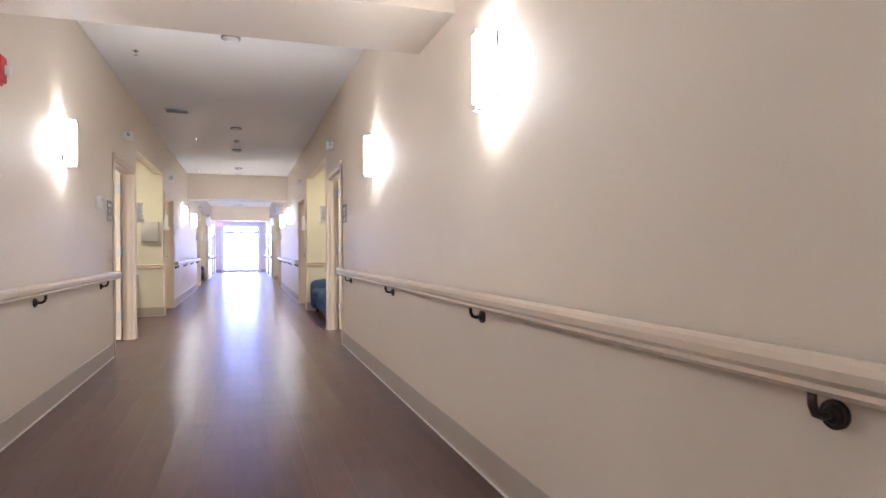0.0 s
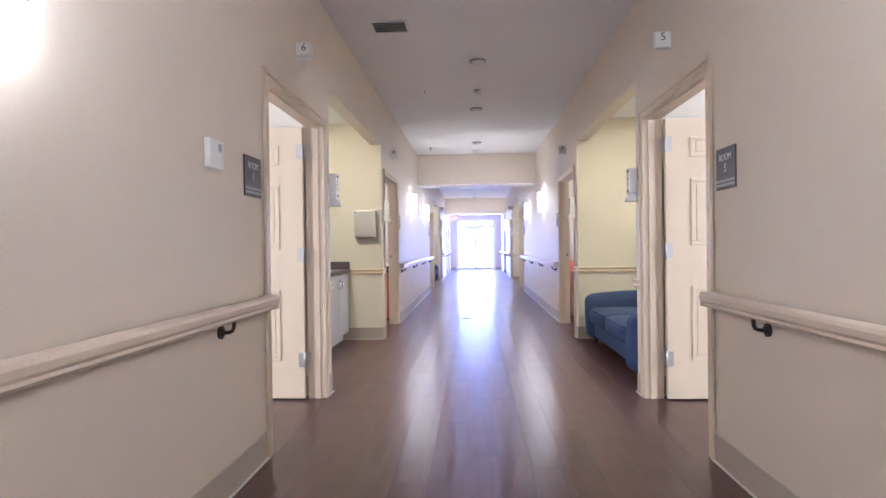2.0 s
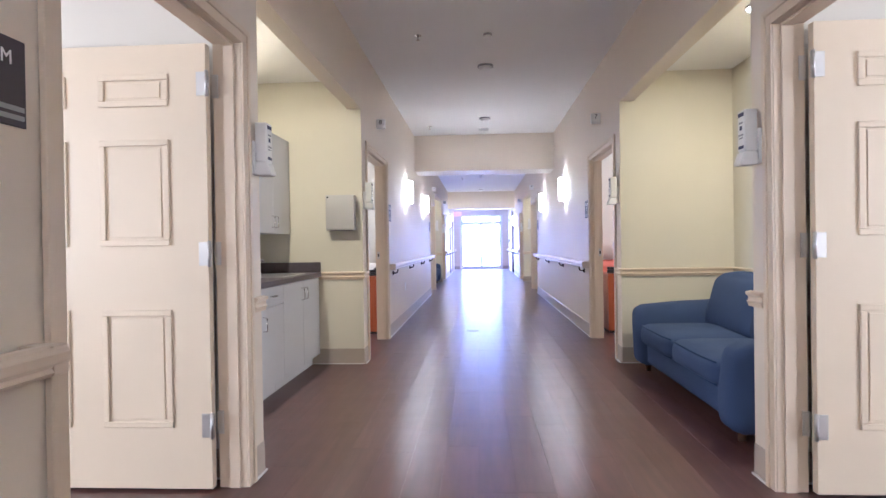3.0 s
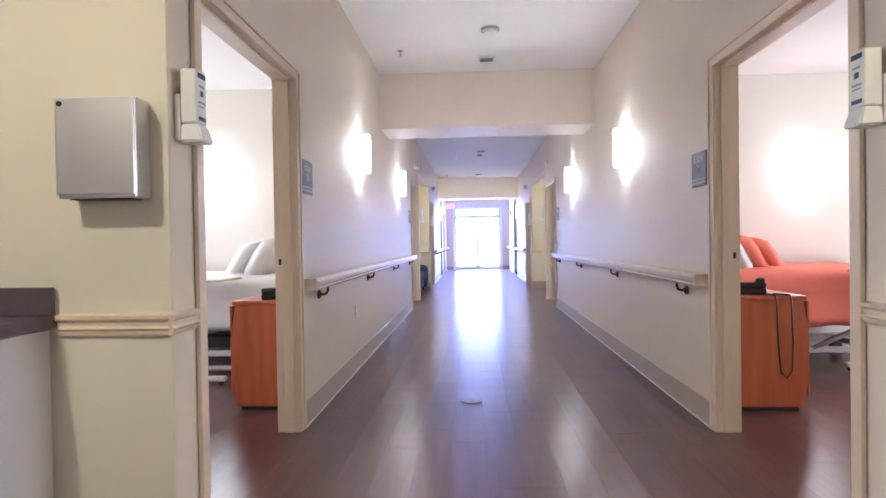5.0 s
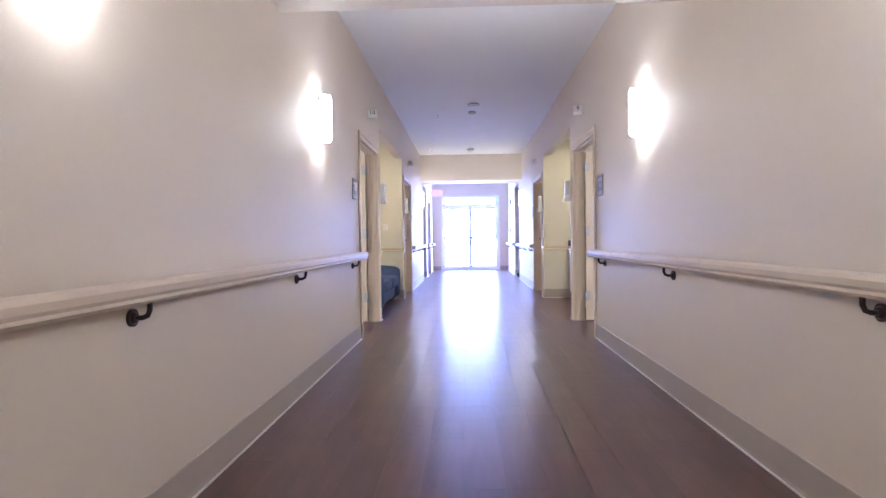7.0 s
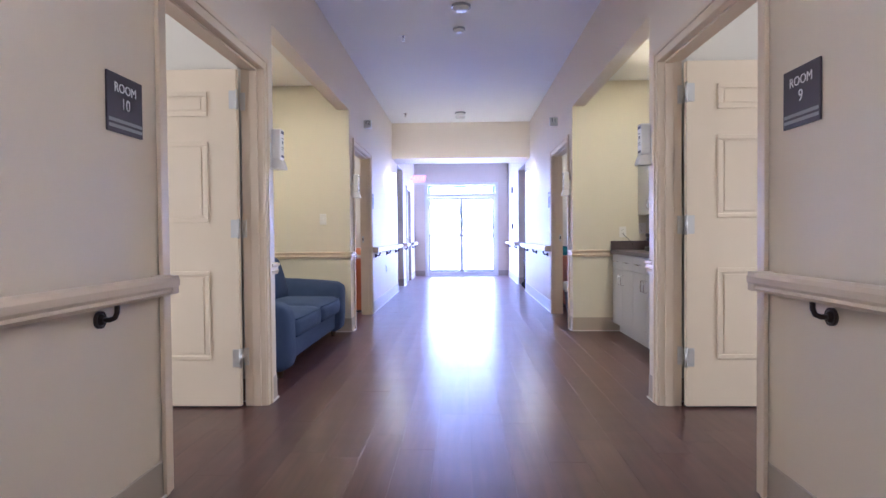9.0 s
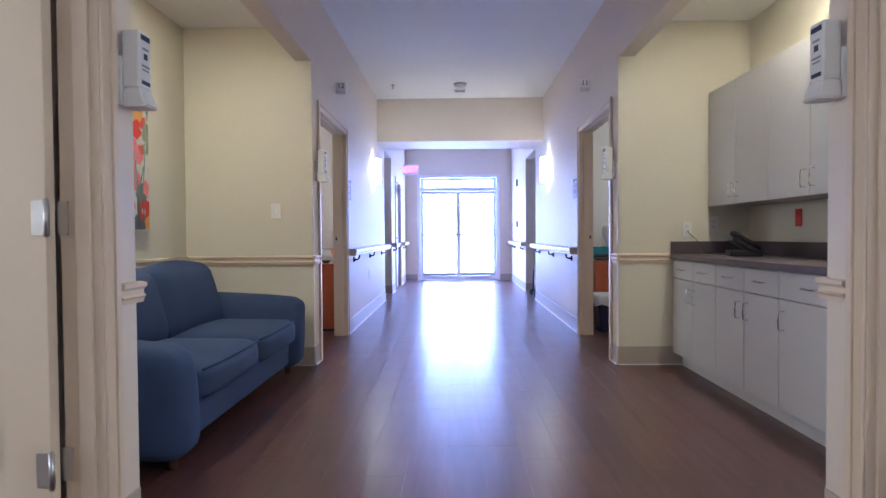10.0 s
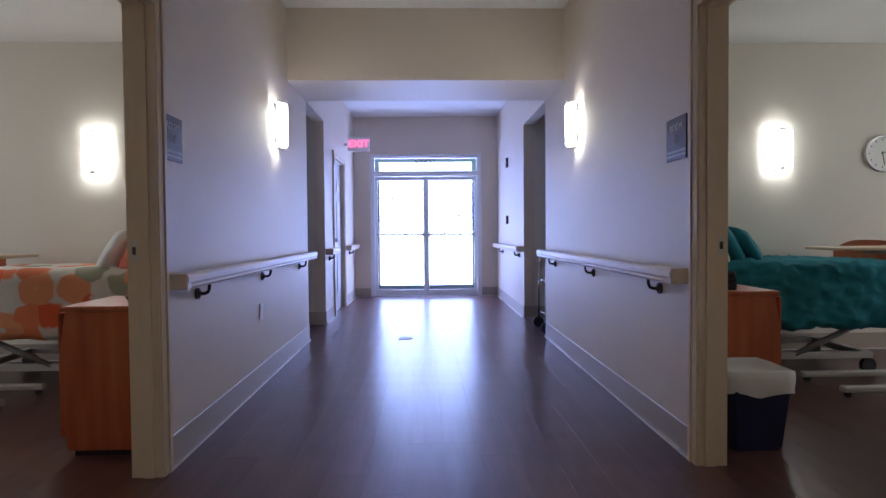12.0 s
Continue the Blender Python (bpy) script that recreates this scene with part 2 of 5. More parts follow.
def bx(bm, x0, x1, y0, y1, z0, z1, bev=0.0, seg=2):
    """A box between limits, with worn edges if bev is given."""
    b = bmesh.new()
    bmesh.ops.create_cube(b, size=1, matrix=Matrix.Translation(((x0 + x1) / 2, (y0 + y1) / 2, (z0 + z1) / 2)) @ Matrix.Diagonal((abs(x1 - x0), abs(y1 - y0), abs(z1 - z0), 1)))
    if bev:
        bmesh.ops.bevel(b, geom=b.edges[:], offset=bev, segments=seg, profile=0.5, affect="EDGES")
    return merged(bm, b)


def box(*a, **k):
    return bx(bmesh.new(), *a, **k)


def cyl(bm, p, q, r, r2=None, n=16):
    """A rod from p to q."""
    p, q = Vector(p), Vector(q)
    b = bmesh.new()
    bmesh.ops.create_cone(b, cap_ends=True, segments=n, radius1=r, radius2=r if r2 is None else r2, depth=(q - p).length)
    for f in b.faces:
        f.smooth = len(f.verts) == 4
    m = Matrix.Translation((p + q) / 2) @ (q - p).to_track_quat("Z", "Y").to_matrix().to_4x4()
    return merged(bm, b, m)


def tube(bm, pts, r, n=8):
    """A bent rod through points."""
    pts = [Vector(p) for p in pts]
    rings = []
    for i, p in enumerate(pts):
        d = (pts[min(i + 1, len(pts) - 1)] - pts[max(i - 1, 0)]).normalized()
        q = d.to_track_quat("Z", "Y")
        rings.append([bm.verts.new(p + q @ Vector((r * math.cos(2 * math.pi * k / n), r * math.sin(2 * math.pi * k / n), 0))) for k in range(n)])
    for a, c in zip(rings, rings[1:]):
        for k in range(n):
            bm.faces.new((a[k], a[(k + 1) % n], c[(k + 1) % n], c[k])).smooth = True
    bm.faces.new(rings[0][::-1])
    bm.faces.new(rings[-1])
    return bm


def soft(bm, c, h, r, n=10, puff=0.0, m=None):
    """A padded block: a box of half sizes h round c with round edges r, bulged by puff."""
    b = bmesh.new()
    bmesh.ops.create_cube(b, size=2)
    bmesh.ops.subdivide_edges(b, edges=b.edges[:], cuts=n, use_grid_fill=True)
    for v in b.verts:
        u = v.co.copy()
        p = Vector([u[i] * h[i] for i in range(3)])
        k = Vector([max(-(h[i] - r), min(h[i] - r, p[i])) for i in range(3)])
        d = p - k
        if d.length > 1e-6:
            p = k + d.normalized() * r
        for i in range(3):
            j, l = (i + 1) % 3, (i + 2) % 3
            p[i] += puff * u[i] * (1 - u[j] ** 2) * (1 - u[l] ** 2)
        v.co = p + 0.004 * noise.noise_vector(p * 7 + Vector(c))
    for f in b.faces:
        f.smooth = True
    return merged(bm, b, Matrix.Translation(c) @ (m or Matrix.Identity(4)))


def profile(bm, pts, y0, y1):
    """A strip of section pts (x, z) that runs along y."""
    a = [bm.verts.new((x, y0, z)) for x, z in pts]
    c = [bm.verts.new((x, y1, z)) for x, z in pts]
    n = len(pts)
    for i in range(n):
        bm.faces.new((a[i], a[(i + 1) % n], c[(i + 1) % n], c[i]))
    bm.faces.new(a)
    bm.faces.new(c)
    return bm


def flip(bm, s):
    """Mirrors a left-hand build onto the right (s = 1 keeps it)."""
    if s < 0:
        bmesh.ops.scale(bm, vec=(-1, 1, 1), verts=bm.verts[:])
    return bm


def mesh_of(name, bm, mat):
    bmesh.ops.recalc_face_normals(bm, faces=bm.faces[:])
    me = bpy.data.meshes.new(name)
    bm.to_mesh(me)
    bm.free()
    me.materials.append(mat)
    return me


def part(name, bm, mat, parent=None, label=""):
    ob = new(name, mesh_of(name, bm, mat))
    if parent is not None:
        ob.parent = parent
    return tagged(ob, label)


def thing(name, m, label, category, group=""):
    ob = new(name)
    ob.empty_display_size = 0.1
    ob.matrix_basis = m
    return tagged(ob, label, category, group)


def setting(name, bm, mat, label="", category=""):
    return tagged(part(name, bm, mat), label, category, "", "structure")


def on_wall(s, y, z, u=1.22):
    """Frame of a thing on a side wall (s -1 left, 1 right): x along the wall to the reader's right, y up, z out of the wall."""
    a, n = ((0, 1, 0), (1, 0, 0)) if s < 0 else ((0, -1, 0), (-1, 0, 0))
    m = Matrix(((a[0], 0, n[0], s * u), (a[1], 0, n[1], y), (0, 1, 0, z), (0, 0, 0, 1)))
    return m


def facing(x, y, z):
    """Frame of a thing on a wall that faces back along the corridor."""
    return Matrix(((1, 0, 0, x), (0, 0, -1, y), (0, 1, 0, z), (0, 0, 0, 1)))


def words(name, text, size, mat, parent, x, y, z, mirror=False, label=""):
    cu = bpy.data.curves.new("words", "FONT")
    cu.body, cu.size, cu.align_x, cu.align_y, cu.extrude = text, size, "CENTER", "CENTER", 0.001
    cu.resolution_u = 3
    tmp = new("words_tmp", cu)
    me = bpy.data.meshes.new_from_object(tmp)
    bpy.data.objects.remove(tmp)
    bpy.data.curves.remove(cu)
    me.materials.clear()
    me.materials.append(mat)
    ob = new(name, me)
    ob.parent = parent
    ob.matrix_basis = Matrix.Translation((x, y, z)) @ Matrix.Diagonal((-1 if mirror else 1, 1, 1, 1))
    return tagged(ob, label)


# ---- structure ----
HALF, THICK, TOP, BACK = 1.22, 0.13, 3.06, -6.0
DOORS = [(8.48, 9.72), (12.90, 14.14), (20.82, 22.06), (25.20, 26.40)]
ALCOVES = [(9.94, 12.66), (22.26, 24.96)]
HEAD, ALC_HEAD, LIN = 2.10, 2.45, 0.04
PASS = {-1: (29.85, 30.92), 1: (29.87, 31.23)}
UTIL = (31.64, 32.62)
END = 33.98


def side_wall(s):
    """One long corridor wall with all its openings cut through."""
    holes = [(a - LIN, b + LIN, HEAD + LIN) for a, b in DOORS] + [(a, b, ALC_HEAD) for a, b in ALCOVES] + [(*PASS[s], 2.43)]
    if s < 0:
        holes.append((UTIL[0] - LIN, UTIL[1] + LIN, HEAD + LIN))
    bm, y = bmesh.new(), BACK
    for a, b, h in sorted(holes):
        bx(bm, s * HALF, s * (HALF + THICK), y, a, 0, TOP)
        bx(bm, s * HALF, s * (HALF + THICK), a, b, h, TOP)
        y = b
    bx(bm, s * HALF, s * (HALF + THICK), y, END, 0, TOP)
    return bm


setting("wall_left", side_wall(-1), WALL, "beige painted corridor wall with door openings", "wall")
setting("wall_right", side_wall(1), WALL, "beige painted corridor wall with door openings", "wall")
# unseen wall added to shut the corridor off behind the walk's start
setting("wall_back", box(-1.4, 1.4, BACK - 0.13, BACK, 0, TOP), WALL, "beige painted wall added unseen to close the corridor", "wall")
setting("ceiling", box(-HALF, HALF, BACK, END, TOP, TOP + 0.15), CEIL, "flat white painted corridor ceiling", "ceiling")
# unseen slab added over all rooms, closes the shell against the sky
setting("roof", box(-6.4, 6.4, BACK - 0.2, END + 0.2, 3.2, 3.35), CONC, "plain flat slab added unseen to close the roof", "roof")
for i, (a, b) in enumerate([(4.4, 5.14), (17.52, 18.2), (29.03, 29.845)], 1):
    setting("ceiling_beam_%d" % i, box(-HALF, HALF, a, b, 2.43, TOP - 0.001), WALL, "beige painted dropped beam across the corridor", "beam")

# end wall round the exit doors
bm = bmesh.new()
bx(bm, -1.35, -0.915, END, END + 0.2, 0, TOP)
bx(bm, 0.915, 1.35, END, END + 0.2, 0, TOP)
bx(bm, -0.915, 0.915, END, END + 0.2, 2.40, TOP)
setting("wall_end", bm, WALL, "pale painted end wall round glazed exit doors", "wall")

# outer shell
for s, nm in ((-1, "west"), (1, "east")):
    bm = bmesh.new()
    y = BACK - 0.1
    for a in (5.6, 13.4, 19.0, 26.2):
        bx(bm, s * 6.0, s * 6.2, y, a, 0, 3.2)
        bx(bm, s * 6.0, s * 6.2, a, a + 2.0, 0, 0.9)
        bx(bm, s * 6.0, s * 6.2, a, a + 2.0, 2.3, 3.2)
        y = a + 2.0
    bx(bm, s * 6.0, s * 6.2, y, END + 0.2, 0, 3.2)
    setting("wall_outer_" + nm, bm, ROOMWALL, "cream painted outer bedroom wall with windows", "wall")
    # cross walls, alcove backs, bedroom ceilings
    for k, (a, b) in enumerate([(5.45, 5.54), (9.82, 9.94), (12.66, 12.75), (16.83, 16.92), (17.77, 17.89), (22.15, 22.26), (24.96, 25.09), (29.00, 29.12), (PASS[s][1], PASS[s][1] + 0.1), (END, END + 0.2)], 1):
        setting("wall_cross_%s_%d" % (nm, k), box(s * (HALF + THICK), s * 6.0, a, b, 0, 3.15), ROOMWALL, "cream painted bedroom partition wall", "wall")
    bm = bmesh.new()
    for a, b in [(5.54, 9.82), (12.75, 16.83), (17.89, 22.15), (25.09, 29.00), (29.12, PASS[s][1])]:
        bx(bm, s * (HALF + THICK), s * 6.0, a, b, 2.75, 2.9)
    setting("ceiling_rooms_" + nm, bm, CEIL, "flat white painted bedroom ceiling", "ceiling")
    for k, (a, b) in enumerate(ALCOVES, 1):
        setting("wall_alcove_%s_back_%d" % (nm, k), box(s * 2.25, s * 2.35, a, b, 0, 2.95), GREEN, "pale yellow-green painted alcove rear wall", "wall")
        for y0, wh in ((a, "near"), (b - 0.006, "far")):
            bm = box(s * 1.2215, s * 2.25, y0, y0 + 0.006, 0, 2.45)
            bx(bm, s * 1.352, s * 2.25, y0, y0 + 0.006, 2.45, 2.72)
            setting("wall_alcove_%s_%s_%d" % (nm, wh, k), bm, GREEN, "pale yellow-green painted alcove side wall", "wall")
        setting("ceiling_alcove_%s_%d" % (nm, k), box(s * 1.35, s * 2.25, a, b, 2.72, 2.85), CEIL, "flat white painted alcove ceiling", "ceiling")
        lamp = thing("ceiling_light", pose(s * 1.82, (a + b) / 2 - 0.15, 2.72), "round recessed ceiling downlight with a lit lens", "ceiling light", "alcove lights")
        rim = bmesh.new()
        tube(rim, [(0.095 * math.cos(math.pi * q / 16), 0.095 * math.sin(math.pi * q / 16), -0.006) for q in range(33)], 0.010, 8)
        part("trim_ring", rim, WHITE, lamp)
        part("lens", cyl(bmesh.new(), (0, 0, -0.001), (0, 0, -0.006), 0.088, n=28), PANEL, lamp, "glowing frosted lens")
        bulb = area_lamp("alcove_lamp", (s * 1.82, (a + b) / 2 - 0.15, 2.70), (s * 1.80, (a + b) / 2 - 0.15, 0), 0.16, 0.16, ALCOVE_WATTS, (1.0, 0.80, 0.48))
        bulb.data.shape = "DISK"
    # bedroom windows: open to the sky, an added lamp in each opening for daylight
    for a, watts in zip((5.6, 13.4, 19.0, 26.2), ROOM_WATTS):
        area_lamp("daylight_window", (s * 5.95, a + 1.0, 1.6), (0, a + 1.0, 1.2), 1.9, 1.3, watts, (1.0, 0.91, 0.79))

# baseboards: taupe vinyl with a pale caulk line
def base_run(bm, cm, s, y0, y1):
    pts = [(s * HALF, 0.004), (s * (HALF - 0.012), 0.004), (s * (HALF - 0.007), 0.02), (s * (HALF - 0.005), 0.145), (s * (HALF - 0.002), 0.15), (s * HALF, 0.15)]
    profile(bm, pts, y0, y1)
    bx(cm, s * (HALF - 0.012), s * (HALF - 0.02), y0, y1, 0.001, 0.009)


def base_cross(bm, cm, s, u0, u1, y, d):
    bx(bm, s * u0, s * u1, y, y + d * 0.006, 0.004, 0.15, bev=0.002)
    bx(cm, s * u0, s * u1, y + d * 0.006, y + d * 0.013, 0.001, 0.009)


for s, nm in ((-1, "left"), (1, "right")):
    bm, cm = bmesh.new(), bmesh.new()
    cas = 0.07
    runs = [(BACK, 8.48 - cas), (9.72 + cas, 9.94), (12.66, 12.90 - cas), (14.14 + cas, 20.82 - cas), (22.06 + cas, 22.26), (24.96, 25.20 - cas), (26.40 + cas, PASS[s][0])]
    runs += [(PASS[s][1], UTIL[0] - cas), (UTIL[1] + cas, END)] if s < 0 else [(PASS[s][1], END)]
    for a, b in runs:
        base_run(bm, cm, s, a, b)
    for a, b in ALCOVES:
        base_cross(bm, cm, s, HALF, 2.25, b - 0.006, -1)
        base_cross(bm, cm, s, HALF, 2.25, a + 0.006, 1)
    base_cross(bm, cm, s, HALF, 3.0, PASS[s][1], -1)
    base_cross(bm, cm, s, 0.95, HALF, END, -1)
    for a, b in ((5.54, 9.82), (12.75, 16.83), (17.89, 22.15), (25.09, 29.00)):
        base_cross(bm, cm, s, HALF + THICK, 6.0, b, -1)
    setting("baseboard_" + nm, bm, BASE, "taupe vinyl cove baseboard", "baseboard")
    setting("trim_base_" + nm, cm, CAULK, "thin pale caulk line along the floor", "trim")

# chair rail round the alcoves
CHAIR = [(0, 0.815), (0.012, 0.815), (0.016, 0.83), (0.022, 0.838), (0.014, 0.846), (0.014, 0.862), (0.026, 0.872), (0.026, 0.885), (0, 0.89)]
for s, nm in ((-1, "left"), (1, "right")):
    bm = bmesh.new()
    for a, b in ALCOVES:
        for y, d in ((a + 0.006, 1), (b - 0.006, -1)):
            b2 = bmesh.new()
            profile(b2, CHAIR, 0, 1)
            # section x goes to +-y, run goes along x
            m = Matrix(((0, s * (2.25 - HALF), 0, s * HALF), (d, 0, 0, y), (0, 0, 1, 0), (0, 0, 0, 1)))
            merged(bm, b2, m)
        profile(bm, [(s * (HALF - x), z) for x, z in CHAIR], a - 0.115, a + 0.032)
        profile(bm, [(s * (HALF - x), z) for x, z in CHAIR], b - 0.032, b + 0.185)
        profile(bm, [(s * (2.25 - x), z) for x, z in CHAIR], a, b)
    setting("trim_chair_rail_" + nm, bm, TRIM, "tan painted moulded chair rail", "trim")


def door_frame(bm, s, a, b):
    """Lining, stop and moulded casing round an opening."""
    for y0, y1 in ((a - LIN + 0.001, a), (b, b + LIN - 0.001)):
        bx(bm, s * (HALF - 0.002), s * (HALF + THICK + 0.002), y0, y1, 0, HEAD)
    bx(bm, s * (HALF - 0.002), s * (HALF + THICK + 0.002), a - LIN + 0.001, b + LIN - 0.001, HEAD, HEAD + LIN - 0.001)
    for y0, y1 in ((a, a + 0.012), (b - 0.012, b)):
        bx(bm, s * (HALF + 0.03), s * (HALF + 0.08), y0, y1, 0, HEAD - 0.012, bev=0.002)
    bx(bm, s * (HALF + 0.03), s * (HALF + 0.08), a, b, HEAD - 0.012, HEAD, bev=0.002)
    for w0, w1, t in ((0.0, 0.046, 0.014), (0.046, 0.075, 0.022)):
        bx(bm, s * (HALF - 0.003), s * (HALF - t), a - w1, a - w0, 0, HEAD + w1, bev=0.003)
        bx(bm, s * (HALF - 0.003), s * (HALF - t), b + w0, b + w1, 0, HEAD + w1, bev=0.003)
        bx(bm, s * (HALF - 0.003), s * (HALF - t), a - w0, b + w0, HEAD + w0, HEAD + w1, bev=0.003)
    return bm


def panel_leaf(door, s, hinge_y, d, w, mat):
    """A six-panel leaf standing open at right angles to the wall. d: the side of hinge_y that the leaf lies on."""
    u0, u1 = HALF + THICK + 0.012, HALF + THICK + 0.012 + w
    t0, t1 = sorted((hinge_y + d * 0.012, hinge_y + d * 0.056))
    h0, h1 = 0.012, HEAD - 0.012
    leaf = part("leaf", box(s * u0, s * u1, t0, t1, h0, h1, bev=0.003), mat, door)
    cols = [(u0 + 0.18, u0 + w / 2 - 0.08), (u0 + w / 2 + 0.08, u1 - 0.18)]
    rows = [(0.30, 0.85), (1.15, 1.645), (1.80, 1.95)]
    for c0, c1 in cols:
        for z0, z1 in rows:
            for face, q in ((t0, -1), (t1, 1)):
                b = bmesh.new()
                g = 0.028
                for e0, e1, f0, f1 in ((c0, c1, z0, z0 + g), (c0, c1, z1 - g, z1), (c0, c0 + g, z0 + g, z1 - g), (c1 - g, c1, z0 + g, z1 - g)):
                    bx(b, s * e0, s * e1, face, face + q * 0.011, f0, f1, bev=0.004)
                bx(b, s * (c0 + g + 0.012), s * (c1 - g - 0.012), face, face + q * 0.004, z0 + g + 0.012, z1 - g - 0.012, bev=0.003)
                part("panel", b, mat, leaf)
    for z in (0.31, 1.11, 1.90):
        hb = bmesh.new()
        bx(hb, s * (u0 - 0.035), s * (u0 + 0.0), hinge_y, hinge_y + d * 0.004, z - 0.055, z + 0.055)
        bx(hb, s * (u0 - 0.014), s * (u0 + 0.045), t0 - 0.004, t0 - 0.0008, z - 0.055, z + 0.055)
        cyl(hb, (s * (u0 - 0.006), t0 - 0.008, z - 0.06), (s * (u0 - 0.006), t0 - 0.008, z + 0.06), 0.008, n=10)
        part("hinge", hb, STEEL, door, "steel butt hinge")
    kb = bmesh.new()
    for q, f in ((-1, t0), (1, t1)):
        cyl(kb, (s * (u1 - 0.07), f, 1.0), (s * (u1 - 0.07), f + q * 0.012, 1.0), 0.032)
        cyl(kb, (s * (u1 - 0.07), f, 1.0), (s * (u1 - 0.07), f + q * 0.05, 1.0), 0.011)
        cyl(kb, (s * (u1 - 0.06), f + q * 0.05, 1.0), (s * (u1 - 0.19), f + q * 0.05, 1.0), 0.009)
    part("handle", kb, STEEL, leaf, "steel lever handle")


num = 0
for s in (-1, 1):
    for i, (a, b) in enumerate(DOORS):
        num += 1
        door = thing("door_%d" % num, pose(0, 0, 0), "cream six-panel bedroom door standing wide open", "door", "bedroom doors")
        tagged(door, kind="structure")
        part("door_frame", door_frame(bmesh.new(), s, a, b), TRIM, door, "tan painted moulded door casing")
        near = i in (0, 2)
        panel_leaf(door, s, b if near else a, -1 if near else 1, 1.19, DOOR)
        k = a if near else b
        q = 1 if near else -1
        part("strike_plate", box(s * (HALF + 0.085), s * (HALF + 0.115), k, k + q * 0.003, 0.97, 1.06), STEEL, door, "steel strike plate")
        part("latch_hole", box(s * (HALF + 0.092), s * (HALF + 0.108), k + q * 0.003, k + q * 0.0045, 1.0, 1.035), BLACK, door, "dark latch hole")

# closed utility door near the exit
util = tagged(thing("door_9", pose(0, 0, 0), "closed grey-painted utility door with a steel knob", "door"), kind="structure")
part("door_frame", door_frame(bmesh.new(), -1, *UTIL), TRIM, util)
part("leaf", box(-(HALF + 0.045), -(HALF + 0.085), UTIL[0] + 0.014, UTIL[1] - 0.014, 0.01, HEAD - 0.014, bev=0.003), PALEDOOR, util)
for z0, z1 in ((0.26, 0.83), (1.02, 1.54), (1.68, 1.84)):
    for y0 in (UTIL[0] + 0.14, UTIL[0] + 0.54):
        part("panel", box(-(HALF + 0.036), -(HALF + 0.0445), y0, y0 + 0.28, z0, z1, bev=0.004), PALEDOOR, util)
kb = bmesh.new()
cyl(kb, (-(HALF + 0.045), UTIL[0] + 0.08, 1.0), (-(HALF - 0.01), UTIL[0] + 0.08, 1.0), 0.012)
bmesh.ops.create_uvsphere(kb, u_segments=14, v_segments=8, radius=0.03, matrix=Matrix.Translation((-(HALF - 0.015), UTIL[0] + 0.08, 1.0)))
part("knob", kb, STEEL, util, "steel knob")

# bedroom windows
num = 0
for s in (-1, 1):
    for a in (5.6, 13.4, 19.0, 26.2):
        num += 1
        w = tagged(thing("window_%d" % num, pose(0, 0, 0), "white framed bedroom window", "window"), kind="structure")
        fb = bmesh.new()
        for y0, y1, z0, z1 in ((a, a + 2, 0.9, 0.96), (a, a + 2, 2.24, 2.3), (a, a + 0.06, 0.96, 2.24), (a + 1.94, a + 2, 0.96, 2.24), (a + 0.97, a + 1.03, 0.96, 2.24)):
            bx(fb, s * 6.06, s * 6.14, y0, y1, z0, z1)
        part("window_frame", fb, FRAME, w)
        pane = part("pane", box(s * 6.09, s * 6.10, a + 0.06, a + 1.94, 0.96, 2.24), GLASS, w)
        pane.visible_shadow = False

# glazed exit doors
DW, DH, DT = 0.915, 2.40, 2.06     # half width and height of the frame, height of the leaves
ex = tagged(thing("door_10", pose(0, END, 0), "white framed glazed double exit doors with a numbered transom", "door"), kind="structure")
fb = bmesh.new()
for x0, x1, z0, z1 in ((-DW, -DW + 0.04, 0, DH), (DW - 0.04, DW, 0, DH), (-DW + 0.04, DW - 0.04, DH - 0.035, DH), (-DW + 0.04, DW - 0.04, DT, DT + 0.085)):
    bx(fb, x0, x1, 0.02, 0.14, z0, z1, bev=0.004)
for x0, x1, z0, z1 in ((-DW - 0.035, -DW + 0.012, 0, DH + 0.03), (DW - 0.012, DW + 0.035, 0, DH + 0.03), (-DW + 0.012, DW - 0.012, DH - 0.012, DH + 0.03)):
    bx(fb, x0, x1, -0.014, -0.002, z0, z1, bev=0.003)
part("door_frame", fb, FRAME, ex)
tr = part("pane", box(-DW + 0.04, DW - 0.04, 0.075, 0.081, DT + 0.085, DH - 0.035), GLASS, ex)
tr.visible_shadow = False
words("number", "1008", 0.19, LINEDARK, ex, 0, 0, 0, label="dark house number seen from behind").matrix_basis = facing(0.0, 0.07, DT + 0.225) @ Matrix.Diagonal((-1, 1, 1, 1))
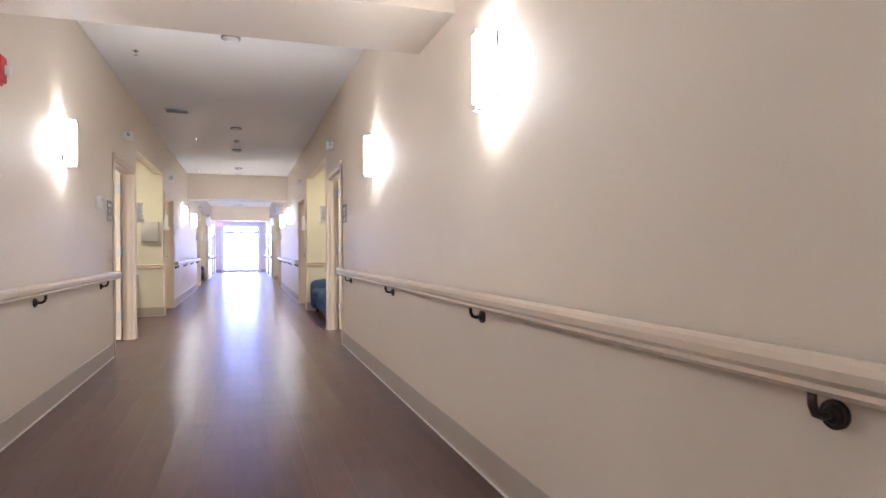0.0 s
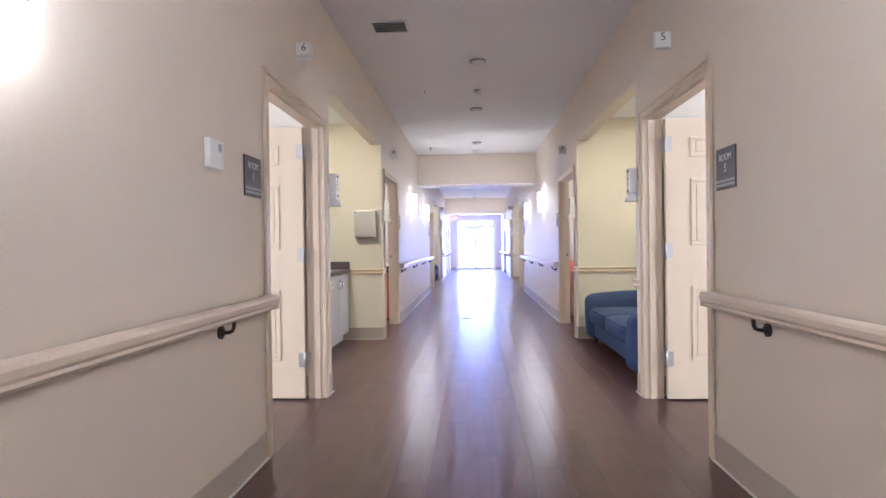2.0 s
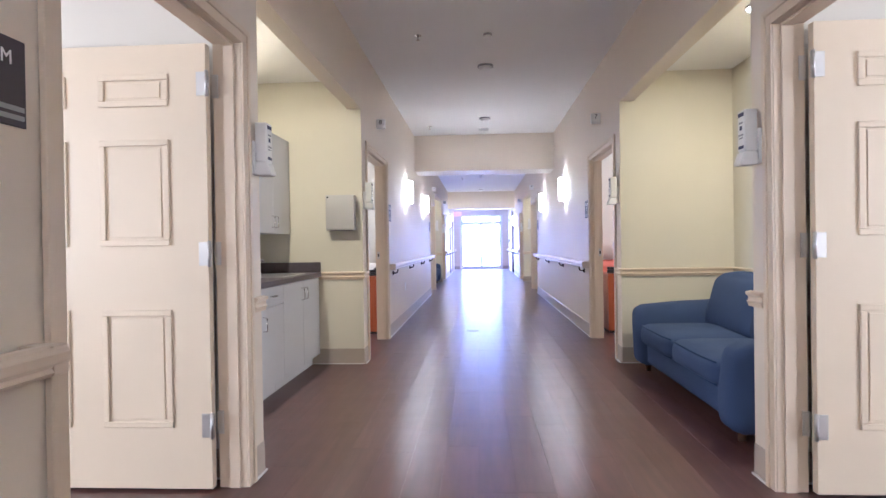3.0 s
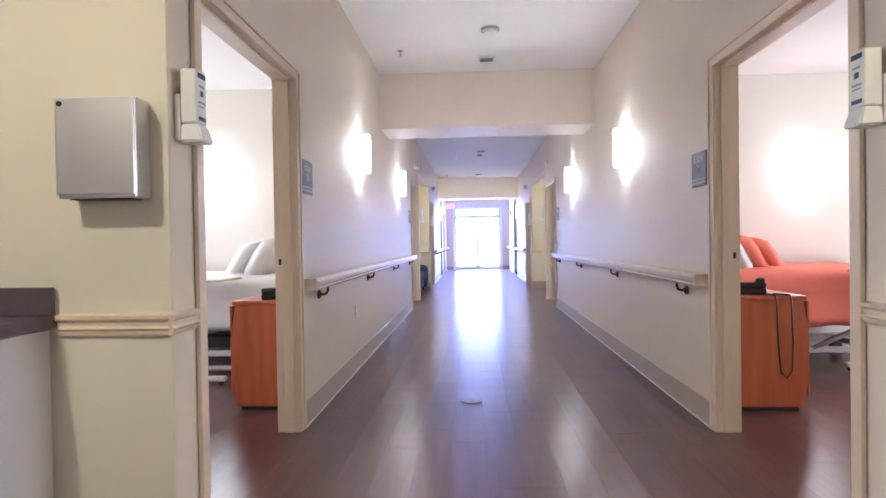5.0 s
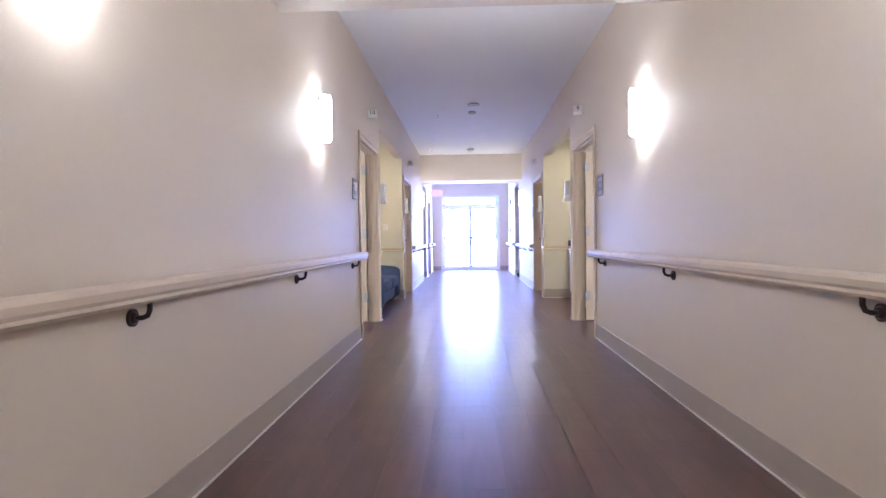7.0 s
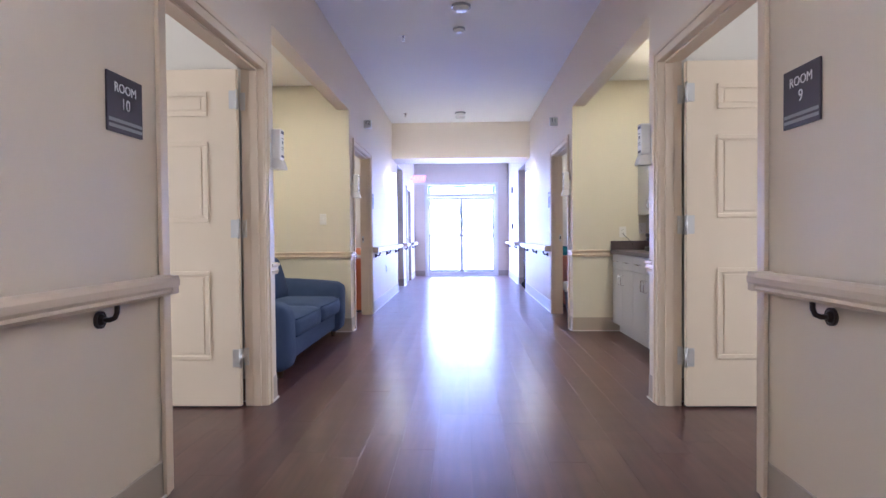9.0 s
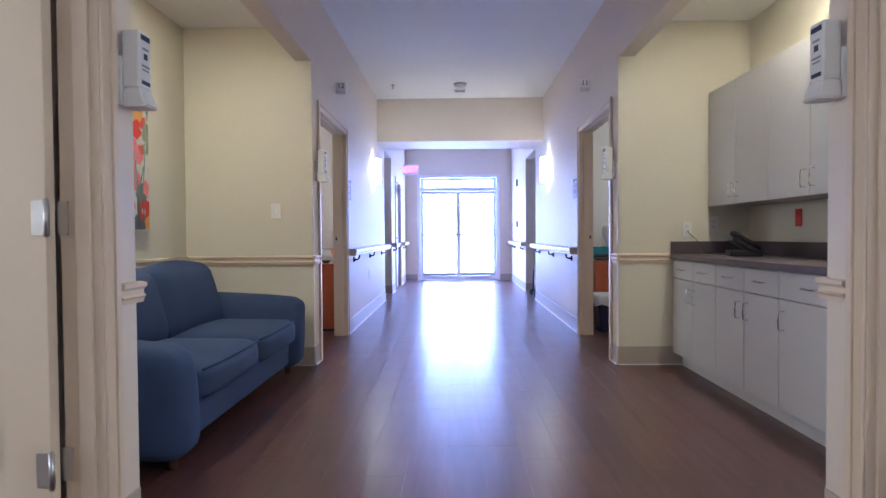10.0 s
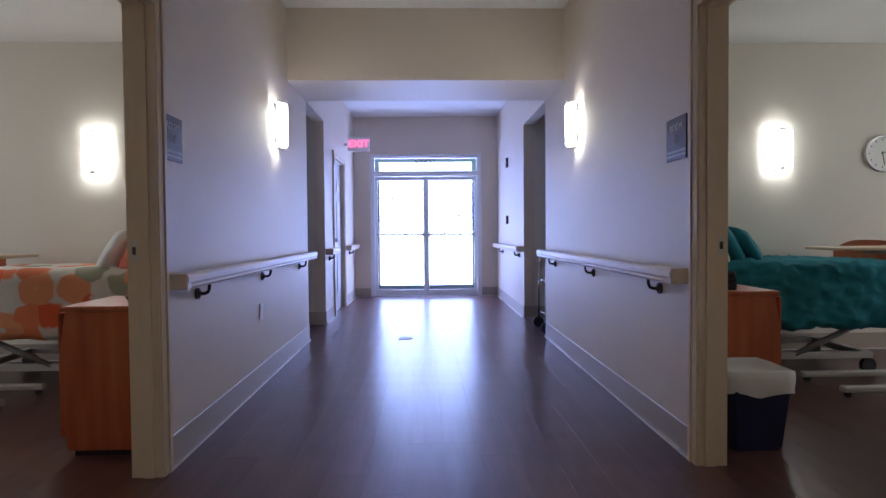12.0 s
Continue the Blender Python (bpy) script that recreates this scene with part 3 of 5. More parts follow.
for s in (-1, 1):
    x0, x1 = (0.004, DW - 0.044)
    lf = bmesh.new()
    st = 0.042
    for e0, e1, z0, z1 in ((x0, x0 + st, 0.01, DT - 0.006), (x1 - st, x1, 0.01, DT - 0.006), (x0 + st, x1 - st, DT - 0.07, DT - 0.006), (x0 + st, x1 - st, 0.01, 0.11), (x0 + st, x1 - st, 1.045, 1.075)):
        bx(lf, s * e0, s * e1, 0.055, 0.1, z0, z1, bev=0.003)
    leaf = part("leaf", lf, FRAME, ex, "white stile-and-rail glazed leaf")
    for z0, z1 in ((0.11, 1.045), (1.075, DT - 0.07)):
        p = part("pane", box(s * (x0 + st), s * (x1 - st), 0.074, 0.08, z0, z1), GLASS, leaf)
        p.visible_shadow = False
    gh = DT - 0.07 - 1.075
    for k in (1, 2):
        xx = x0 + st + (x1 - x0 - 2 * st) * k / 3
        part("glazing_bar", box(s * (xx - 0.008), s * (xx + 0.008), 0.066, 0.088, 1.075, DT - 0.07), FRAME, leaf, "thin white glazing bar")
        zz = 1.075 + gh * k / 3
        part("glazing_bar", box(s * (x0 + st), s * (x1 - st), 0.067, 0.087, zz - 0.008, zz + 0.008), FRAME, leaf, "thin white glazing bar")
    pb = bmesh.new()
    cyl(pb, (s * 0.07, 0.0, 1.06), (s * 0.80, 0.0, 1.06), 0.012, n=12)
    for xx in (0.045, 0.82):
        bx(pb, s * (xx - 0.025), s * (xx + 0.025), -0.018, 0.055, 1.025, 1.095, bev=0.006)
    part("push_bar", pb, STEEL, leaf, "steel push bar")

# ---- handrails ----
def handrail(s, y0, y1, brackets, caps=(True, True)):
    """A moulded wooden rail held off the wall by bent dark brackets, its ends returned to the wall."""
    ob = thing("handrail", pose(s * HALF, (y0 + y1) / 2, 0.866), "tan painted moulded wooden handrail on dark bent brackets", "handrail", "corridor handrails")
    h = (y1 - y0) / 2
    sec = [(0.048, -0.030), (0.080, -0.034), (0.092, -0.022), (0.086, -0.012), (0.096, 0.0), (0.098, 0.022), (0.090, 0.036), (0.072, 0.042), (0.050, 0.042), (0.042, 0.034), (0.046, 0.0)]
    part("rail", profile(bmesh.new(), [(-s * x, z) for x, z in sec], -h, h), RAIL, ob)
    for q, on in ((-1, caps[0]), (1, caps[1])):
        if on:
            part("rail_return", box(-s * 0.001, -s * 0.092, q * (h - 0.05), q * (h + 0.004), -0.032, 0.041, bev=0.004), RAIL, ob, "mitred rail end turned to the wall")
    for y in brackets:
        b = bmesh.new()
        v = y - (y0 + y1) / 2
        cyl(b, (-s * 0.0005, v, -0.085), (-s * 0.012, v, -0.085), 0.030, n=18)
        cyl(b, (-s * 0.012, v, -0.085), (-s * 0.022, v, -0.085), 0.022, 0.014, n=18)
        tube(b, [(-s * 0.015, v, -0.085), (-s * 0.04, v, -0.085), (-s * 0.058, v, -0.078), (-s * 0.066, v, -0.06), (-s * 0.067, v, -0.03)], 0.009)
        part("bracket", b, BRONZE, ob, "dark bronze bent bracket")
    return ob


for s in (-1, 1):
    handrail(s, BACK + 0.1, 8.37, [-3.7, -1.75, 0.2, 2.15, 4.02, 5.88, 7.82])
    handrail(s, 14.24, 20.73, [14.62, 16.5, 18.43, 20.34])
    handrail(s, 26.5, PASS[s][0], [26.85, 28.1, 29.4])
    handrail(s, PASS[s][1] + 0.02, 31.54 if s < 0 else 33.86, [31.2] if s < 0 else [31.6, 33.2])
handrail(-1, 32.74, 33.86, [33.2])

# ---- sconces ----
def sconce(m):
    """A bowed frosted glass sheet held off the wall between two pairs of steel side bars and two clips."""
    ob = thing("wall_sconce", m, "lit frosted glass wall sconce with brushed steel side bars", "wall lamp", "corridor sconces")
    b = bmesh.new()
    n, hw = 14, 0.118
    pts = [(-hw + 2 * hw * i / n, 0.052 + 0.058 * (1 - ((2 * i / n) - 1) ** 2)) for i in range(n + 1)]
    lo = [b.verts.new((x, -0.165, z)) for x, z in pts]
    hi = [b.verts.new((x, 0.165, z)) for x, z in pts]
    for i in range(n):
        b.faces.new((lo[i], lo[i + 1], hi[i + 1], hi[i])).smooth = True
    ext = bmesh.ops.extrude_face_region(b, geom=b.faces[:])
    bmesh.ops.translate(b, vec=(0, 0, -0.006), verts=[v for v in ext["geom"] if isinstance(v, bmesh.types.BMVert)])
    part("shade", b, SHADE, ob, "glowing bowed frosted glass shade")
    part("backplate", box(-0.07, 0.07, -0.15, 0.15, 0.0005, 0.014, bev=0.003), STEEL, ob)
    for q in (-1, 1):
        for d, w in ((0.046, 0.007), (0.018, 0.004)):
            bar = bmesh.new()
            k = 8
            sec = [(0.150 * (2 * i / k - 1), w * (0.55 + 0.9 * abs(2 * i / k - 1) ** 2)) for i in range(k + 1)]
            for (z0, a0), (z1, a1) in zip(sec, sec[1:]):
                vs = [bar.verts.new((q * 0.121 + dx, zz, d + q2 * aa)) for zz, aa in ((z0, a0), (z1, a1)) for dx, q2 in ((-0.003, -1), (0.003, -1), (0.003, 1), (-0.003, 1))]
                for i in range(4):
                    j = (i + 1) % 4
                    bar.faces.new((vs[i], vs[j], vs[4 + j], vs[4 + i]))
            bmesh.ops.remove_doubles(bar, verts=bar.verts[:], dist=0.0001)
            part("side_bar", bar, STEEL, ob, "waisted brushed steel side bar")
        part("clip", box(-0.022, 0.022, q * 0.160, q * 0.186, 0.100, 0.116, bev=0.003), STEEL, ob, "brushed steel glass clip")
        part("clip_arm", box(-0.018, 0.018, q * 0.168, q * 0.184, 0.001, 0.100, bev=0.003), STEEL, ob)
    return ob


first = sconce(on_wall(-1, 6.5, 1.945))
# pairs at -4.0 and -0.4 are unseen, added to brighten the corridor's start
for y in (-4.0, -0.4, 3.84, 6.5, 16.15, 19.05, 28.52):
    for s in (-1, 1):
        if (y, s) != (6.5, -1):
            copy_thing(first, on_wall(s, y, 1.945))


# ---- alcove furniture ----
def sofa(m):
    """A two-seat sofa: x along its length, y out of the wall, z up."""
    ob = thing("sofa", m, "navy blue woven two-seat sofa with rolled flared arms", "sofa", "alcove sofas")
    L, D = 1.08, 0.96
    part("base", soft(bmesh.new(), (0, 0.50, 0.19), (L - 0.08, 0.42, 0.105), 0.03, 8), BLUE, ob)
    back = soft(bmesh.new(), (0, 0.13, 0.48), (L - 0.10, 0.11, 0.36), 0.07, 10, 0.01, pose(0, 0, 0, 9))
    part("back_frame", back, BLUE, ob)
    for q in (-1, 1):
        c = part("seat_cushion", soft(bmesh.new(), (q * 0.415, 0.61, 0.350), (0.41, 0.37, 0.085), 0.05, 12, 0.03), BLUE, ob)
        for z in (0.285, 0.417):
            pts = [(q * 0.415 + sx * 0.385, 0.61 + sy * 0.358, z) for sx, sy in ((-1, 1), (-0.5, 1.03), (0, 1.035), (0.5, 1.03), (1, 1))]
            part("piping", tube(bmesh.new(), pts, 0.006, 6), PIPING, c, "dark blue piping")
        part("back_cushion", soft(bmesh.new(), (q * 0.415, 0.30, 0.615), (0.415, 0.11, 0.235), 0.085, 12, 0.045, pose(0, 0, 0, 15)), BLUE, ob)
        b = bmesh.new()
        soft(b, (q * (L - 0.13), 0.50, 0.325), (0.125, 0.48, 0.255), 0.075, 12, 0.018)
        for v in b.verts:
            k = max(0.0, v.co.z - 0.2)
            v.co.x += q * (0.10 * k + 0.25 * k * k)
            v.co.z -= 0.05 * max(0, v.co.y - 0.3) - 0.02
        arm = part("arm", b, BLUE, ob)
        seam = [(q * (L - 0.035 + 0.10 * max(0.0, z - 0.2)), 0.955, z) for z in (0.12, 0.22, 0.32, 0.42, 0.48)]
        part("piping", tube(bmesh.new(), seam, 0.006, 6), PIPING, arm, "dark blue piping")
        for y in (0.12, 0.88):
            part("leg", cyl(bmesh.new(), (q * (L - 0.14), y, 0.0), (q * (L - 0.14), y, 0.09), 0.022, 0.032, 10), LEG, ob, "short dark wooden leg")
    return ob


def along(s, y, u=2.244):
    """Frame of a thing whose back stands against an alcove's rear wall."""
    a = -1 if s < 0 else 1
    return Matrix(((0, -s, 0, s * u), (a, 0, 0, y), (0, 0, 1, 0), (0, 0, 0, 1)))


one = sofa(along(1, 11.37))
tagged(one, "navy blue woven two-seat sofa with rolled flared arms")
copy_thing(one, along(-1, 23.75))


def pull(parent, x0, x1, z0, z1, y):
    """A bent chrome wire pull between two points on a front that faces +y."""
    p, q = Vector((x0, y, z0)), Vector((x1, y, z1))
    n = Vector((0, 0.028, 0))
    part("handle", tube(bmesh.new(), [p, p + n * 0.8, p.lerp(q, 0.08) + n, p.lerp(q, 0.5) + n * 1.1, p.lerp(q, 0.92) + n, q + n * 0.8, q], 0.0045, 8), CHROME, parent, "bent chrome pull")


def base_cabinet(m, w, drawers, doors):
    ob = thing("base_cabinet", m, "pale grey laminate base cabinet with chrome pulls", "cabinet", "kitchenette base cabinets")
    part("body", box(0.002, w - 0.002, 0.002, 0.575, 0.10, 0.845), LAMIN, ob)
    part("toe_kick", box(0.002, w - 0.002, 0.002, 0.52, 0.0, 0.099), LAMIN, ob)
    top = 0.838
    if drawers:
        for k in range(drawers):
            a, b = w * k / drawers, w * (k + 1) / drawers
            d = part("drawer", box(a + 0.003, b - 0.003, 0.577, 0.596, 0.70, top, bev=0.0015), LAMIN, ob)
            c = (a + b) / 2
            pull(d, c - 0.05, c + 0.05, 0.77, 0.77, 0.596)
        top = 0.693
    for k in range(doors):
        a, b = w * k / doors, w * (k + 1) / doors
        d = part("door", box(a + 0.003, b - 0.003, 0.577, 0.596, 0.105, top, bev=0.0015), LAMIN, ob)
        x = b - 0.05 if k % 2 == 0 else a + 0.05
        pull(d, x, x, top - 0.16, top - 0.06, 0.596)
    return ob


def wall_cabinet(m, w):
    ob = thing("wall_cabinet", m, "pale grey laminate wall cabinet with chrome pulls", "cabinet", "kitchenette wall cabinets")
    part("body", box(0.002, w - 0.002, 0.002, 0.30, 1.26, 2.15), LAMIN, ob)
    for k in range(2):
        a, b = w * k / 2, w * (k + 1) / 2
        d = part("door", box(a + 0.0025, b - 0.0025, 0.302, 0.321, 1.258, 2.148, bev=0.0015), LAMIN, ob)
        x = b - 0.045 if k % 2 == 0 else a + 0.045
        pull(d, x, x, 1.31, 1.41, 0.321)
    return ob


def kitchenette(s, y0, y1, spec, sink_at):
    """Units from the far wall towards the near one, under one worktop."""
    far = y1 - 0.01
    y = far
    for w, dr, do in spec:
        m = along(s, y if s < 0 else y - w)
        base_cabinet(m, w, dr, do)
        y -= w
    near = y
    y = far
    n = 3
    w = (far - near) / n
    for k in range(n):
        wall_cabinet(along(s, y if s < 0 else y - w), w)
        y -= w
    L = far - near
    top = thing("worktop", along(s, far if s < 0 else near), "dark grey laminate worktop with a low splashback", "worktop")
    b = bmesh.new()
    if sink_at is None:
        bx(b, 0, L, 0.002, 0.62, 0.847, 0.887, bev=0.005)
    else:
        a0, a1 = sink_at - 0.30, sink_at + 0.30
        for x0, x1, v0, v1 in ((0, a0, 0.002, 0.62), (a1, L, 0.002, 0.62), (a0, a1, 0.002, 0.13), (a0, a1, 0.54, 0.62)):
            bx(b, x0, x1, v0, v1, 0.847, 0.887)
    part("slab", b, COUNTER, top)
    b = bmesh.new()
    bx(b, 0, L, 0.002, 0.022, 0.888, 0.985, bev=0.003)
    e = 0 if s < 0 else L - 0.02
    bx(b, e, e + 0.02, 0.024, 0.615, 0.888, 0.985, bev=0.003)
    part("splashback", b, COUNTER, top)
    return top, far, near


kitchenette(-1, 9.95, 12.65, [(1.06, 0, 2), (0.5, 1, 1), (0.62, 1, 2), (0.62, 1, 2)], 0.60)
kitchenette(1, 22.27, 24.95, [(0.78, 2, 2), (0.78, 2, 2), (0.58, 1, 1), (0.58, 1, 1)], None)

# steel sink and tap
sink = thing("sink", along(-1, 12.64 - 0.60), "brushed steel drop-in sink in the worktop", "sink")
b = bmesh.new()
for x0, x1, v0, v1 in ((-0.31, 0.31, 0.12, 0.15), (-0.31, 0.31, 0.52, 0.55), (-0.31, -0.27, 0.15, 0.52), (0.27, 0.31, 0.15, 0.52)):
    bx(b, x0, x1, v0, v1, 0.8875, 0.893, bev=0.002)
part("rim", b, STEEL, sink)
b = bmesh.new()
for x0, x1, v0, v1, z0, z1 in ((-0.275, 0.275, 0.145, 0.15, 0.73, 0.888), (-0.275, 0.275, 0.52, 0.525, 0.73, 0.888), (-0.275, -0.27, 0.15, 0.52, 0.73, 0.888), (0.27, 0.275, 0.15, 0.52, 0.73, 0.888), (-0.275, 0.275, 0.145, 0.525, 0.725, 0.73)):
    bx(b, x0, x1, v0, v1, z0, z1)
part("bowl", b, STEEL, sink)
tap = thing("tap", along(-1, 12.64 - 0.60) @ pose(0.02, 0.085, 0.887), "chrome single-lever kitchen tap", "tap")
b = bmesh.new()
bx(b, -0.11, 0.11, -0.025, 0.025, 0.0, 0.014, bev=0.005)
cyl(b, (0, 0, 0.012), (0, 0, 0.085), 0.024, 0.02)
part("base", b, CHROME, tap)
part("spout", tube(bmesh.new(), [(0, 0, 0.06), (0, 0.04, 0.10), (0, 0.12, 0.135), (0, 0.19, 0.135), (0, 0.20, 0.115)], 0.011), CHROME, tap)
part("lever", tube(bmesh.new(), [(0, 0, 0.085), (0, -0.01, 0.105), (-0.02, 0.06, 0.15)], 0.008), CHROME, tap)
spray = thing("side_spray", along(-1, 12.64 - 0.60) @ pose(-0.16, 0.085, 0.887), "white plastic side sprayer beside the tap", "sprayer")
b = bmesh.new()
cyl(b, (0, 0, 0), (0, 0, 0.03), 0.02, 0.016)
cyl(b, (0, 0, 0.03), (0, 0.0, 0.10), 0.012, 0.018)
soft(b, (0, 0.012, 0.105), (0.018, 0.03, 0.014), 0.012, 4)
part("head", b, WHITE, spray)

# desk telephones
def telephone(m, label, tilt=32):
    ob = thing("telephone", m, label, "telephone")
    b = bmesh.new()
    bx(b, -0.115, 0.115, -0.10, 0.10, 0.0, 0.04, bev=0.008)
    merged(b, box(-0.115, 0.115, -0.09, 0.11, 0.0, 0.035, bev=0.01), pose(0, 0, 0.02 + tilt * 0.001, tilt))
    part("body", b, BLACK, ob)
    b = bmesh.new()
    soft(b, (-0.07, 0.0, 0.0), (0.025, 0.10, 0.014), 0.013, 6)
    soft(b, (-0.07, -0.08, -0.008), (0.028, 0.03, 0.018), 0.014, 5)
    soft(b, (-0.07, 0.08, -0.008), (0.028, 0.03, 0.018), 0.014, 5)
    b.transform(pose(-0.01, 0, 0.07 + tilt * 0.0014, tilt))
    part("handset", b, BLACK, ob)
    b = bmesh.new()
    for i in range(3):
        for j in range(4):
            bx(b, 0.0 + i * 0.028, 0.018 + i * 0.028, -0.06 + j * 0.022, -0.046 + j * 0.022, 0.034, 0.038)
    b.transform(pose(0, 0, 0.021 + tilt * 0.001, tilt))
    part("keypad", b, GREY, ob)
    return ob


telephone(pose(1.93, 24.37, 0.888, 0, 0, 75), "black desk telephone on the worktop")


# ---- wall fittings ----
def plate(m, label, category, kind_of, mat=WHITE, w=0.075, h=0.118):
    ob = thing("wall_" + kind_of, m, label, category)
    part("cover_plate", box(-w / 2, w / 2, -h / 2, h / 2, 0.0005, 0.007, bev=0.002), mat, ob)
    if kind_of == "switch":
        part("toggle", box(-0.006, 0.006, -0.012, 0.014, 0.0075, 0.016, bev=0.002), WHITE, ob)
    else:
        for z in (-0.024, 0.024):
            b = bmesh.new()
            bx(b, -0.017, 0.017, z - 0.014, z + 0.014, 0.0072, 0.0085, bev=0.0005)
            part("socket", b, mat, ob)
            for x in (-0.007, 0.007):
                part("slot", box(x - 0.0015, x + 0.0015, z - 0.005, z + 0.006, 0.0086, 0.0089), BLACK, ob)
    return ob


plate(on_wall(-1, 15.88, 0.52), "white duplex wall outlet low on the wall", "outlet", "outlet")
plate(on_wall(-1, 28.06, 0.53), "white duplex wall outlet low on the wall", "outlet", "outlet")
plate(facing(-1.52, 24.95, 1.25), "white toggle light switch on the alcove wall", "light switch", "switch")
plate(facing(1.76, 24.95, 1.08), "white wall outlet above the worktop", "outlet", "outlet")
plate(facing(1.97, 24.95, 1.12), "white wall plate above the worktop", "outlet", "outlet")
plate(on_wall(1, 24.26, 1.15, 2.25), "red emergency wall outlet above the worktop", "outlet", "outlet", RED)
cord = thing("phone_cord", pose(1.76, 24.94, 1.07), "thin black cord from the outlet to the telephone", "cord")
part("cable", tube(bmesh.new(), [(0.0, -0.005, 0.0), (0.01, -0.03, -0.03), (0.04, -0.05, -0.06), (0.08, -0.09, -0.12), (0.09, -0.12, -0.179), (0.14, -0.3, -0.179), (0.18, -0.54, -0.175)], 0.003, 6), BLACK, cord)

# steel paper-towel cabinet
tw = thing("towel_dispenser", facing(-1.415, 12.65, 1.285), "brushed steel paper towel dispenser on the alcove wall", "towel dispenser")
part("body", box(-0.133, 0.133, 0.0, 0.335, 0.0005, 0.095, bev=0.004), STEEL, tw)
part("front_door", box(-0.133, 0.133, 0.012, 0.333, 0.0955, 0.106, bev=0.003), STEEL, tw)
part("lock", cyl(bmesh.new(), (-0.115, 0.312, 0.106), (-0.115, 0.312, 0.110), 0.009), BLACK, tw)
part("slot", box(-0.10, 0.11, -0.004, 0.006, 0.02, 0.085), BLACK, tw)


def dispenser(m):
    """A slim hand-sanitiser dispenser with a flared push bar."""
    ob = thing("sanitizer_dispenser", m, "white plastic hand sanitizer dispenser with a printed label", "sanitizer dispenser", "sanitizer dispensers")
    part("backplate", box(-0.045, 0.045, -0.125, 0.04, 0.0005, 0.022, bev=0.005), WHITE, ob)
    part("cover", box(-0.040, 0.040, -0.065, 0.130, 0.022, 0.082, bev=0.007), WHITE, ob)
    b = bmesh.new()
    lo = [b.verts.new(p) for p in ((-0.047, -0.130, 0.0225), (0.047, -0.130, 0.0225), (0.047, -0.130, 0.104), (-0.047, -0.130, 0.104))]
    hi = [b.verts.new(p) for p in ((-0.041, -0.066, 0.0225), (0.041, -0.066, 0.0225), (0.041, -0.066, 0.084), (-0.041, -0.066, 0.084))]
    b.faces.new(lo)
    b.faces.new(hi)
    for i in range(4):
        b.faces.new((lo[i], lo[(i + 1) % 4], hi[(i + 1) % 4], hi[i]))
    bmesh.ops.bevel(b, geom=b.edges[:], offset=0.006, segments=2, affect="EDGES")
    part("push_bar", b, WHITE, ob)
    for z, h, w, mat in ((0.108, 0.009, 0.030, NAVY), (0.070, 0.004, 0.020, GREY), (0.045, 0.010, 0.012, NAVY), (0.012, 0.004, 0.026, GREY), (-0.002, 0.003, 0.022, GREY), (-0.045, 0.007, 0.028, NAVY)):
        part("label_bar", box(-w, w, z - h, z + h, 0.0822, 0.0830), mat, ob, "printed label line")
    return ob


d0 = dispenser(on_wall(-1, 9.87, 1.62))
for s, y in ((1, 9.87), (-1, 12.74), (1, 12.74), (-1, 22.20), (1, 22.20), (-1, 25.07), (1, 25.07)):
    copy_thing(d0, on_wall(s, y, 1.62))


def room_sign(s, y, n):
    ob = thing("room_sign", on_wall(s, y, 1.54), "dark plum room sign reading ROOM %d with pale stripes" % n, "sign", "room signs")
    part("panel", box(-0.115, 0.115, -0.105, 0.105, 0.0005, 0.008, bev=0.0015), SIGN, ob)
    words("room_word", "ROOM", 0.048, LINEWHITE, ob, 0, 0.055, 0.0085)
    words("room_number", str(n), 0.06, LINEWHITE, ob, 0, 0.0, 0.0085)
    for z in (-0.062, -0.083):
        part("stripe", box(-0.108, 0.108, z - 0.006, z + 0.006, 0.0082, 0.0092), GREY, ob, "pale grey stripe")


def number_flag(s, y, z, n):
    """A small call-light box with the room's number, standing out from the wall over a door."""
    ob = thing("call_light", facing(s * (HALF - 0.0505), y, z), "white call light box with black number %d" % n, "call light", "call lights")
    part("box", box(-0.05, 0.05, -0.05, 0.055, -0.03, 0.012, bev=0.004), WHITE, ob)
    part("lens", soft(bmesh.new(), (0, -0.032, 0.014), (0.045, 0.018, 0.012), 0.011, 4), WHITE, ob, "frosted lamp lens")
    words("number", str(n), 0.07, LINEDARK, ob, 0.0, 0.02, 0.0128)


for s, y, n in ((-1, 8.24, 6), (1, 8.24, 5), (-1, 14.38, 8), (1, 14.38, 7), (-1, 20.52, 10), (1, 20.52, 9), (-1, 26.57, 12), (1, 26.64, 11)):
    room_sign(s, y, n)
for s, y, n in ((-1, 9.08, 6), (1, 9.08, 5), (-1, 13.52, 8), (1, 13.52, 7), (-1, 21.43, 10), (1, 21.43, 9), (-1, 25.95, 12), (1, 25.95, 11)):
    number_flag(s, y, 2.47, n)

th = thing("thermostat", on_wall(-1, 7.75, 1.585), "white wall thermostat with a small grey display", "thermostat")
part("body", box(-0.07, 0.07, -0.065, 0.065, 0.0005, 0.03, bev=0.005), WHITE, th)
part("display", box(0.012, 0.048, 0.012, 0.048, 0.0302, 0.0312), GREY, th, "grey display")

al = thing("fire_alarm", on_wall(-1, 5.21, 2.14), "red fire alarm strobe with a clear lens", "fire alarm")
b = bmesh.new()
bx(b, -0.06, 0.06, -0.085, 0.085, 0.0005, 0.03, bev=0.004)
bx(b, -0.05, 0.05, -0.075, 0.075, 0.03, 0.055, bev=0.012)
part("housing", b, RED, al)
